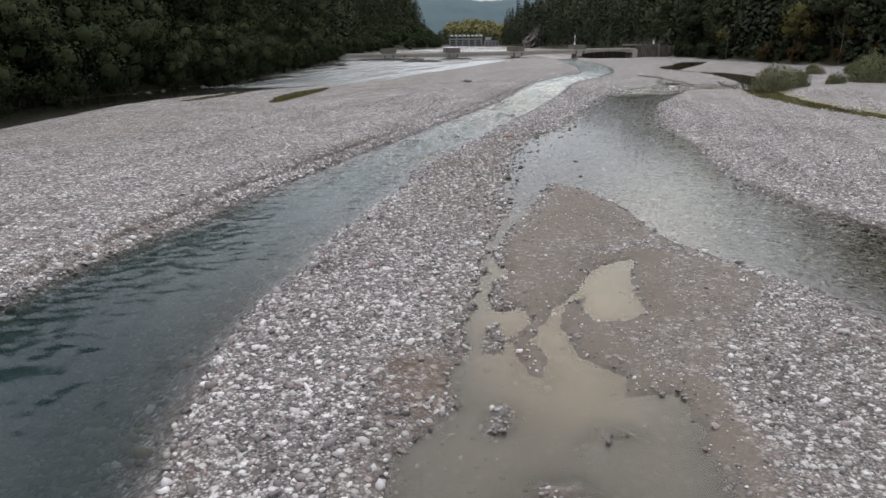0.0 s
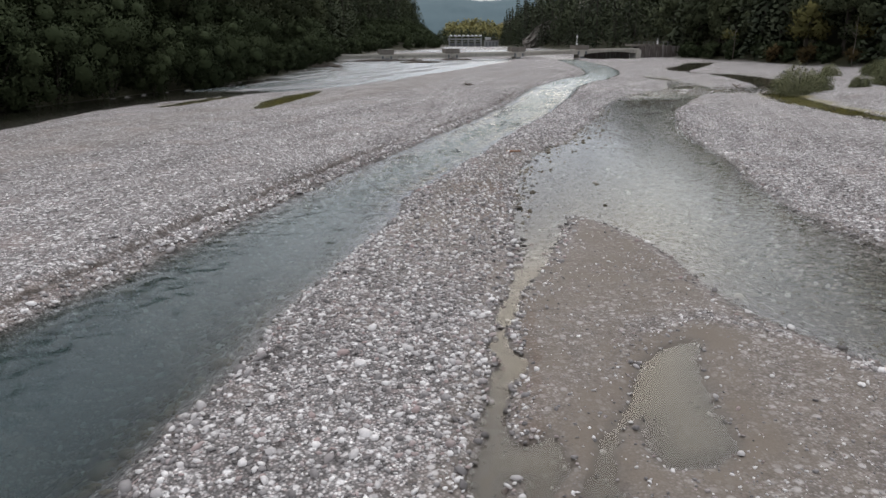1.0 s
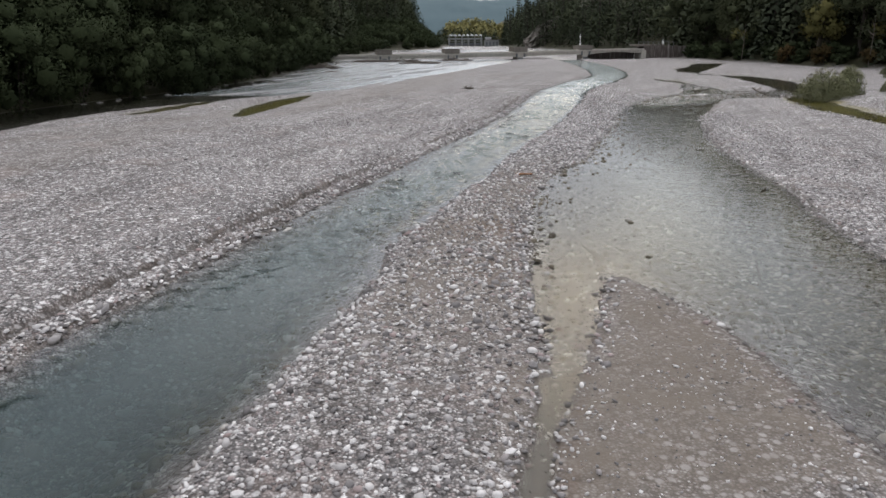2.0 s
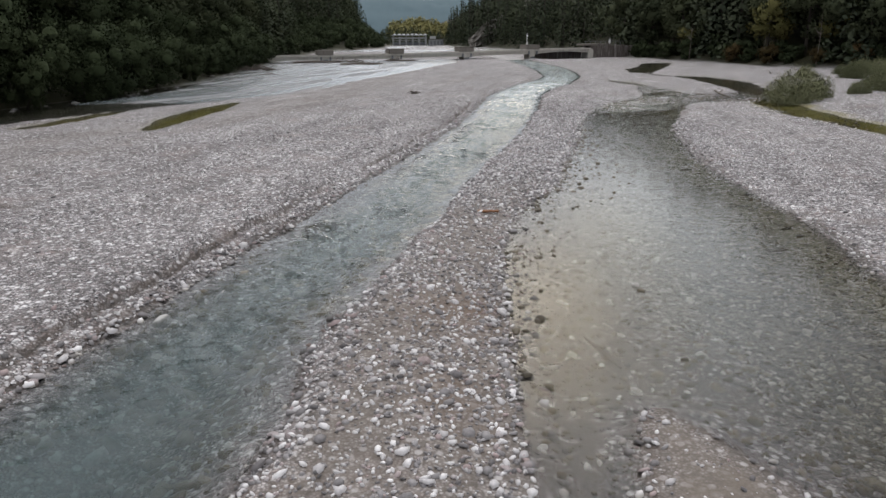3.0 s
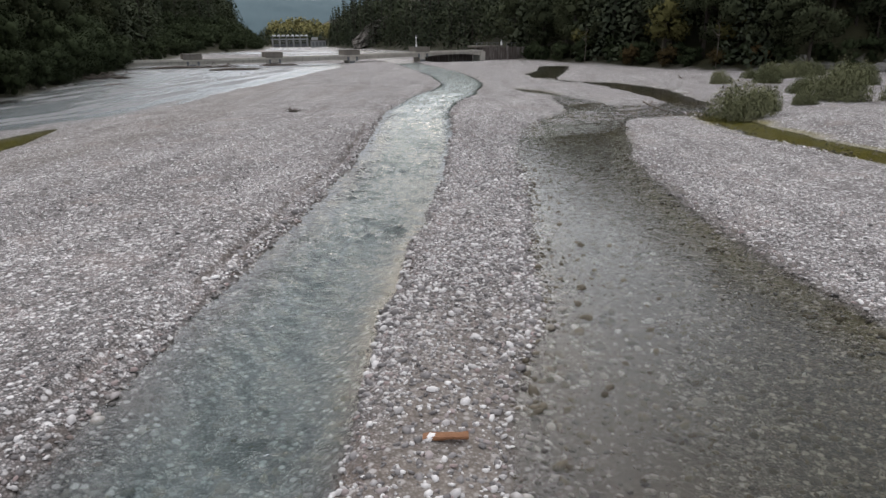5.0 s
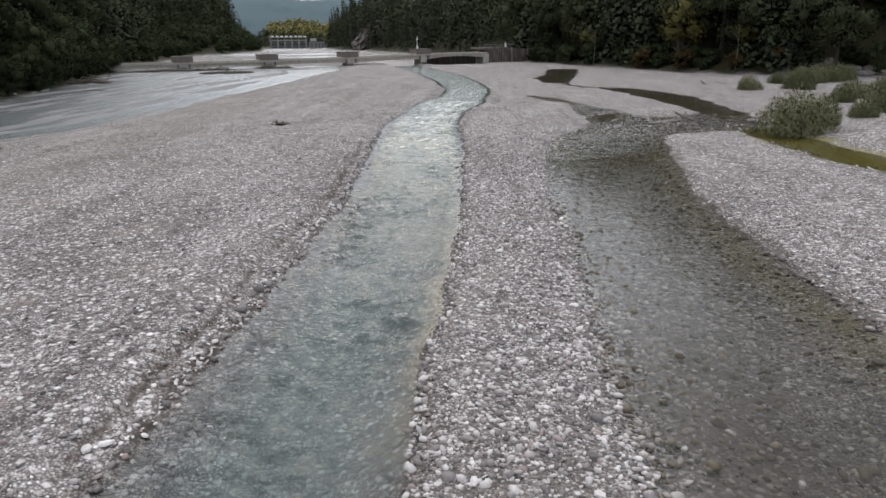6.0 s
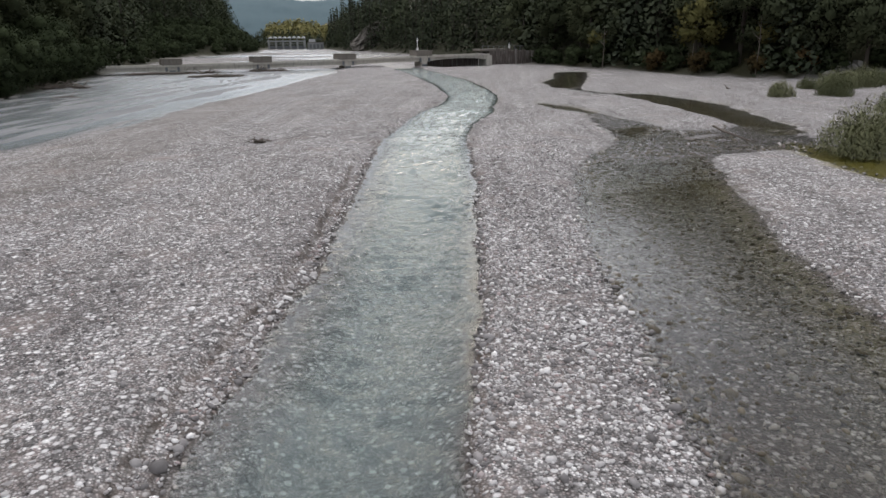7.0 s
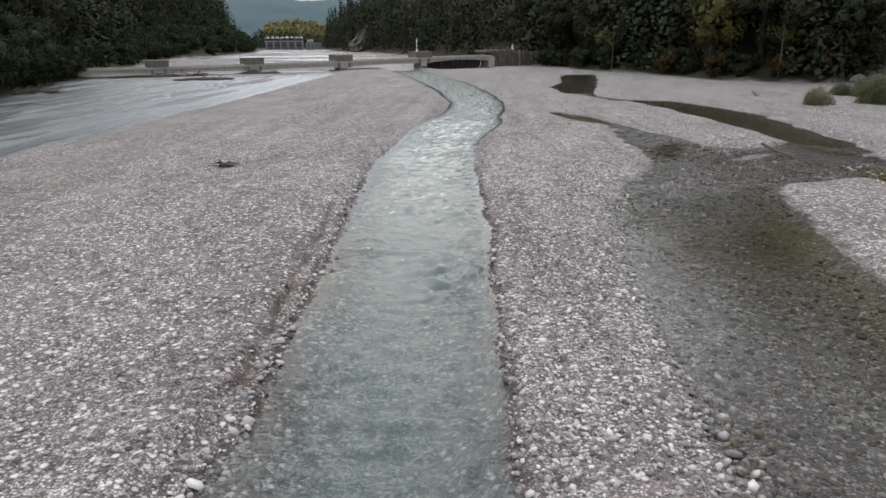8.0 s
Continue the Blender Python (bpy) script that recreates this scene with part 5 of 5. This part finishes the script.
def rock(x, y, r, k, name="bank_rock", label="pale grey boulder at the foot of the bank", group="boulders along the bank", mat=None):
    ob = part(name, ROCKS[k], mat or BOULDER)
    ob.matrix_world = pose(x, y, ground_at(x, y) + r * 0.25, 0, 0, RNG.uniform(0, 360)) @ Matrix.Diagonal((r, r * RNG.uniform(0.7, 1.1), r * RNG.uniform(0.7, 1.0), 1))
    return tagged(ob, label, "rock", group)


for k in range(36):
    y = RNG.uniform(28, 100)
    rock(float(BANK_L(y)) + RNG.uniform(-0.3, 0.9), y, RNG.uniform(0.12, 0.38), k % 5)
for k in range(46):
    u = RNG.uniform(0, 1)
    x = 56 + 36 * u
    rock(x, float(np.interp(x, [57, 74, 86, 94], [93, 86, 71, 41])) - RNG.uniform(-1.0, 2.5), RNG.uniform(0.4, 1.2), k % 5, label="pale boulder in the rock bank below the forest", group="boulders of the far bank")


for k in range(26):
    x = RNG.uniform(61, 82)
    rock(x, float(np.interp(x, [57, 74, 86, 94], [93, 86, 71, 41])) - RNG.uniform(1.6, 3.6), RNG.uniform(0.5, 1.25), k % 5, label="pale boulder in the rock bank below the forest", group="boulders of the far bank")


def cliff():
    us, vs_ = np.linspace(0, 1, 60), np.linspace(0, 1, 40)
    U, V = np.meshgrid(us, vs_)
    jag = 1.8 * np.abs(fbm(U * 20, V * 18, 4.0, 2)) + 1.0 * fbm(U * 20, V * 18, 1.4, 4)
    X = 33 + 14 * U + 1.2 * fbm(V * 10, U * 8, 3, 8)
    Y = 296 + 5 * V - 7 * U * 0 - jag * 2
    Z = -1 + (5.0 + 9 * step(0.05, 0.8, U) * (0.85 + 0.3 * fbm(U * 20, U * 0, 3, 12))) * V
    idx = np.arange(U.size).reshape(U.shape)
    q = np.stack([idx[:-1, :-1], idx[:-1, 1:], idx[1:, 1:], idx[1:, :-1]], -1).reshape(-1, 4)
    ob = part("cliff", mesh_of("cliff", np.stack([X, Y, Z], -1).reshape(-1, 3), q), CLIFF)
    tagged(ob, "pale limestone cliff above the lake", "cliff", kind="structure")


cliff()


def driftwood(name, place, turn, limbs, label):
    root = empty(name, (*place, ground_at(*place)), turn)
    tagged(root, label, "driftwood")
    for k, (pts, rad) in enumerate(limbs):
        part("log" if k == 0 else "branch", tubes_mesh("log", [(pts, rad)], 7), DRIFT, root)
    return root


driftwood("dead_branch", (22.9, 57.9), 0, [([(0.3, 1.9, 0.28), (0.1, 0.8, 0.16), (-0.1, -0.6, 0.1), (-0.3, -2.0, 0.03)], (0.055, 0.055, 0.04, 0.02)), ([(0.1, 0.9, 0.17), (0.7, 1.5, 0.3), (0.9, 2.0, 0.32)], (0.05, 0.035, 0.015)),
                                           ([(-0.1, -0.3, 0.1), (0.3, 0.1, 0.2)], (0.03, 0.012))], "dark bare branch lying in the shallow water")
driftwood("sunken_stick", (5.75, 18.9), 0, [([(0.12, 0.4, 0.25), (0.02, 0.05, 0.16), (-0.1, -0.42, 0.05)], (0.012, 0.026, 0.014))], "dark stick lying in the shallow channel")
driftwood("sunken_stick", (2.95, 19.7), 0, [([(-0.1, 0.45, 0.08), (0.0, 0.05, 0.06), (0.12, -0.42, 0.04)], (0.015, 0.026, 0.018))], "olive stick lying under shallow water")


def root_clump(place, size, seed, label, tall=1.0):
    rng = np.random.default_rng(seed)
    limbs = []
    for k in range(22):
        q, L = rng.normal(0, 0.55) + (math.pi if k % 2 else 0), size * rng.uniform(0.4, 0.9)
        x0, y0, h = rng.uniform(-0.5, 0.5) * size, rng.uniform(-0.22, 0.22) * size, rng.uniform(0.04, 0.34) * size * (1.4 if k % 6 == 0 else 0.7) * tall
        r = size * rng.uniform(0.018, 0.05) * tall ** 0.5
        limbs.append(([(x0, y0, 0.03 * size), (x0 + L * 0.5 * math.cos(q), y0 + L * 0.4 * math.sin(q), h), (x0 + L * math.cos(q), y0 + L * 0.7 * math.sin(q), h * 0.7)], (r, r * 0.8, r * 0.3)))
    return driftwood("root_clump", place, 0, limbs, label)


root_clump((2.12, 60.5), 0.55, 3, "brown tangled root clump on the gravel bar", 1.6)
for px, py, s, sd in ((-17.0, 104.0, 1.9, 4), (-15.0, 105.2, 1.5, 5), (-3.4, 123.0, 1.6, 6), (-1.4, 123.4, 1.4, 7), (-8.0, 133.2, 1.6, 8), (-5.5, 134.0, 1.8, 9), (1.6, 136.0, 1.8, 10), (-14.5, 131.5, 1.5, 11), (4.5, 137.2, 1.3, 12)):
    root_clump((px, py), s, sd, "heap of dark driftwood caught on the gravel")
for px, py, L, q, sd in ((-3.6, 122.6, 6.5, 4, 1), (-11.5, 131.2, 7.0, 10, 2), (-16.2, 104.6, 4.0, 8, 3), (3.0, 136.8, 5.0, 14, 4), (-12.5, 90.5, 2.2, 5, 5), (39, 81, 0.9, 40, 6)):
    driftwood("driftwood_log", (px, py), q, [([(-L / 2, 0, 0.12), (-L * 0.1, 0.15, 0.2), (L * 0.25, -0.1, 0.17), (L / 2, 0.1, 0.1)], (0.018 * L, 0.026 * L, 0.02 * L, 0.008 * L)), ([(L * 0.1, 0, 0.15), (L * 0.2, 0.4, 0.5)], (0.05, 0.02))], "grey stranded driftwood log on the gravel")


def wood_scrap(place, turn):
    """A flat splintered board, half sunk in the gravel."""
    bm = box_bm(-0.24, 0.24, -0.055, 0.055, 0.0, 0.035, bevel=0.008)
    bmesh.ops.subdivide_edges(bm, edges=[e for e in bm.edges if e.calc_length() > 0.3], cuts=4)
    for v in bm.verts:
        v.co.y += 0.012 * noise.noise(v.co * 9)
        v.co.z += 0.008 * noise.noise(v.co * 7 + Vector((3, 0, 0)))
    ob = part("wood_scrap", bm, RUSTY_WOOD)
    ob.matrix_world = pose(*place, ground_at(*place) + 0.03, 3, -2, turn)
    tagged(ob, "orange-brown weathered board lying on the gravel", "board")


wood_scrap((2.46, 26.75), -14)


# ---------------------------------------------------------------- gravel: loose stones
def stone_shapes(count, seed):
    rng = np.random.default_rng(seed)
    bm = bmesh.new()
    bmesh.ops.create_icosphere(bm, subdivisions=1, radius=1)
    vs = np.array([v.co[:] for v in bm.verts])
    fs = np.array([[v.index for v in f.verts] for f in bm.faces])
    bm.free()
    fs = fs[[f for f in range(len(fs)) if vs[fs[f]][:, 2].mean() > -0.6]]
    used, inv = np.unique(fs, return_inverse=True)
    vs, fs = vs[used], inv.reshape(-1, 3)
    return np.stack([vs * rng.uniform(0.78, 1.18, (len(vs), 1)) * np.sign(vs + 2) for _ in range(count)]), fs


SHAPES, SHAPE_FACES = stone_shapes(16, 4)


def strewn(n, x0, x1, y0, y1, weight, seed):
    """n places on the bed, thicker where weight(x, y, plan) is high."""
    rng = np.random.default_rng(seed)
    xs, ys = [], []
    have = 0
    while have < n:
        x, y = rng.uniform(x0, x1, n), rng.uniform(y0, y1, n)
        k = rng.random(n) < weight(x, y, plan(x, y))
        xs.append(x[k]), ys.append(y[k])
        have += k.sum()
    return np.concatenate(xs)[:n], np.concatenate(ys)[:n]


def stones(name, x, y, d, label, seed, sink=0.3, material=None, least=-9.0):
    rng = np.random.default_rng(seed)
    n = len(x)
    z = np.maximum(ground_height(x, y), least)
    k = rng.integers(0, len(SHAPES), n)
    a = rng.uniform(0, 2 * math.pi, n)
    sc = np.stack([d * rng.uniform(0.85, 1.25, n), d * rng.uniform(0.6, 0.95, n), d * rng.uniform(0.35, 0.62, n)], -1) * 0.5
    v = SHAPES[k] * sc[:, None, :]
    tilt = rng.normal(0, 0.22, (n, 2))
    v[:, :, 2] += v[:, :, 0] * tilt[:, :1] + v[:, :, 1] * tilt[:, 1:]
    ca, sa = np.cos(a)[:, None], np.sin(a)[:, None]
    out = np.stack([v[:, :, 0] * ca - v[:, :, 1] * sa + x[:, None], v[:, :, 0] * sa + v[:, :, 1] * ca + y[:, None], v[:, :, 2] + (z + sc[:, 2] * (1 - 2 * sink))[:, None]], -1)
    f = (SHAPE_FACES[None] + (np.arange(n) * SHAPES.shape[1])[:, None, None]).reshape(-1, 3)
    ob = part(name, mesh_of(name, out.reshape(-1, 3), f), material or STONE)
    return tagged(ob, label, "gravel", kind="stuff")


def dry_weight(x, y, p):
    wet = np.max([p[k] for k in ("main", "side", "pond", "link", "dark", "algae", "left", "creek")], 0)
    side = np.abs(x - 0.17 * y - np.where(y > 25, (y - 25) * 0.05, 0) + 0.5)
    w = np.exp(-np.maximum(side - 4.5, 0) / 4.0) * np.exp(-np.maximum(y - 42, 0) / 7.0)
    w = w * np.where(wet > 0.03, np.where((p["side"] > 0) & (y > 19), 0.4 * np.exp(-np.maximum(wet, 0) / 4.0), 0.05), 1.0)
    w = w * np.where(p["fan"] > 0.0, 0.26 + 0.3 * (fbm(x, y, 1.1, 15) > 0.15) + 0.9 * fan_gravel(x, y), 1.0)
    w = w * np.where((x > MAIN_R(y)) & (x < SIDE_L(y) + 0.5) & (y > 15) & (y < 30), 0.85, 1.0)
    w = w * (1 - 0.85 * np.exp(-((x + 0.25) / 0.5) ** 2 - ((y - 7.0) / 0.9) ** 2))
    off = MAIN_L(y) - x + 0.22 * fbm(x, y, 2.2, 14)
    w = w * np.where((off > 0.38) & (off < 0.62) & (y > 10), 0.5, 1.0)
    w = w * np.where(x < MAIN_L(y), 0.3 + 0.7 * step(-0.35, 0.25, vnoise(x - 0.28 * y, y * 0.06, 1.3, 19) + 0.4 * fbm(x, y, 2.0, 20)), 1.0)
    return w * (0.55 + 0.45 * step(-0.4, 0.4, fbm(x, y, 1.8, 16)))


sx, sy = strewn(78000, -11, 15, 4.3, 60, dry_weight, 1)
srng = np.random.default_rng(9)
sd = np.clip(np.exp(srng.normal(math.log(0.046), 0.42, len(sx))), 0.022, 0.15)
sd *= np.where(plan(sx, sy)["fan"] > 0, 0.52 + 0.2 * fan_gravel(sx, sy), 1.0) * np.where((sx > MAIN_R(sy)) & (sx < SIDE_L(sy) + 1) & (sy > 15) & (sy < 34), 1.08, 1.0) * np.where((sx < MAIN_L(sy) - 0.6) | (sx > SIDE_R(sy)), 0.8, 1.0)
stones("river_stones", sx, sy, sd, "loose grey and white river stones covering the gravel bars", 2)


def edge_weight(x, y, p):
    a = np.exp(-((p["main"] + 0.05) / 0.12) ** 2) + 0.7 * np.exp(-((p["side"] - 0.1) / 0.35) ** 2) * (x < SIDE_L(y) + 1.5) + 0.6 * np.exp(-((p["pond"]) / 0.12) ** 2) + 0.2 * np.exp(-((p["side"] + 0.1) / 0.2) ** 2)
    off = MAIN_L(y) - x
    return np.clip(a + 0.7 * np.exp(-((off - 0.1) / 0.12) ** 2), 0, 1) * np.exp(-np.maximum(y - 45, 0) / 12)


ex, ey = strewn(6000, -10, 14, 4, 75, edge_weight, 11)
ed = np.clip(np.exp(srng.normal(math.log(0.07), 0.4, len(ex))), 0.03, 0.2)
ed = ed * np.where(plan(ex, ey)["pond"] > -0.4, 0.6, 1.0)
stones("shore_stones", ex, ey, ed, "wet dark stones strewn along the water's edge", 12, 0.2)

def bed_weight(x, y, p):
    side = step(0.05, 0.3, p["side"]) * (0.35 + 0.65 * step(-0.2, 0.4, fbm(x, y, 1.4, 24))) * step(52, 46, y)
    main = step(0.1, 0.5, p["main"]) * step(30, 22, y)
    return np.maximum(np.maximum(side, main), 0.9 * step(0.0, 0.4, p["film"]) * step(46, 50, y) * step(64, 60, y))


bx, by = strewn(12000, -9, 23, 4.3, 63, bed_weight, 14)
bd = np.clip(np.exp(srng.normal(math.log(0.075), 0.42, len(bx))), 0.03, 0.22) * np.where(bx < MAIN_R(by), 1.45, 1.0)
stones("bed_stones", bx, by, bd, "brown slimy stones on the bed of the channels", 15, 0.3, BED_STONE)

def shoal_weight(x, y, p):
    off = x - SIDE_L(y)
    return np.exp(-np.maximum(off, 0) / 0.55) * step(-0.1, 0.05, p["side"]) * (0.2 + 0.8 * step(-0.1, 0.4, fbm(x, y, 1.2, 29))) * step(17, 20, y) * step(46, 40, y)


hx2, hy2 = strewn(420, 1, 12, 17, 46, shoal_weight, 34)
hd = np.clip(np.exp(srng.normal(math.log(0.1), 0.35, len(hx2))), 0.05, 0.22)
stones("shoal_stones", hx2, hy2, hd, "dark wet stones standing out of the shallow water", 35, 0.3, BED_STONE, WATER - 0.02)

ax, ay = strewn(1000, 18.5, 27, 28, 58, lambda x, y, p: np.exp(-((p["algae"] - 0.25) / 0.5) ** 2) * (0.06 + 0.94 * step(0.1, 0.5, fbm(x, y, 2.4, 17))), 31)
stones("ditch_stones", ax, ay, np.clip(np.exp(srng.normal(math.log(0.085), 0.4, len(ax))), 0.04, 0.2), "pale stones lying in the algae ditch", 32, 0.1)

# cobbles that stand out one by one
COBBLES = [rock_mesh("cobble", 20 + k, 1, 0.3) for k in range(8)]
cx, cy = strewn(300, -9, 12, 4.5, 44, lambda x, y, p: dry_weight(x, y, p) * np.where(p["fan"] > 0, 0.3, 1.0), 21)
crng = np.random.default_rng(22)
cz = ground_height(cx, cy)
for k in range(300):
    ob = part("cobble", COBBLES[k % 8], COBBLE, ground)
    r = float(np.clip(np.exp(crng.normal(math.log(0.052), 0.25)), 0.035, 0.1))
    ob.matrix_world = pose(cx[k], cy[k], cz[k] + r * 0.28, crng.uniform(-12, 12), crng.uniform(-12, 12), crng.uniform(0, 360)) @ Matrix.Diagonal((r, r * crng.uniform(0.6, 0.95), r * crng.uniform(0.6, 0.9), 1))
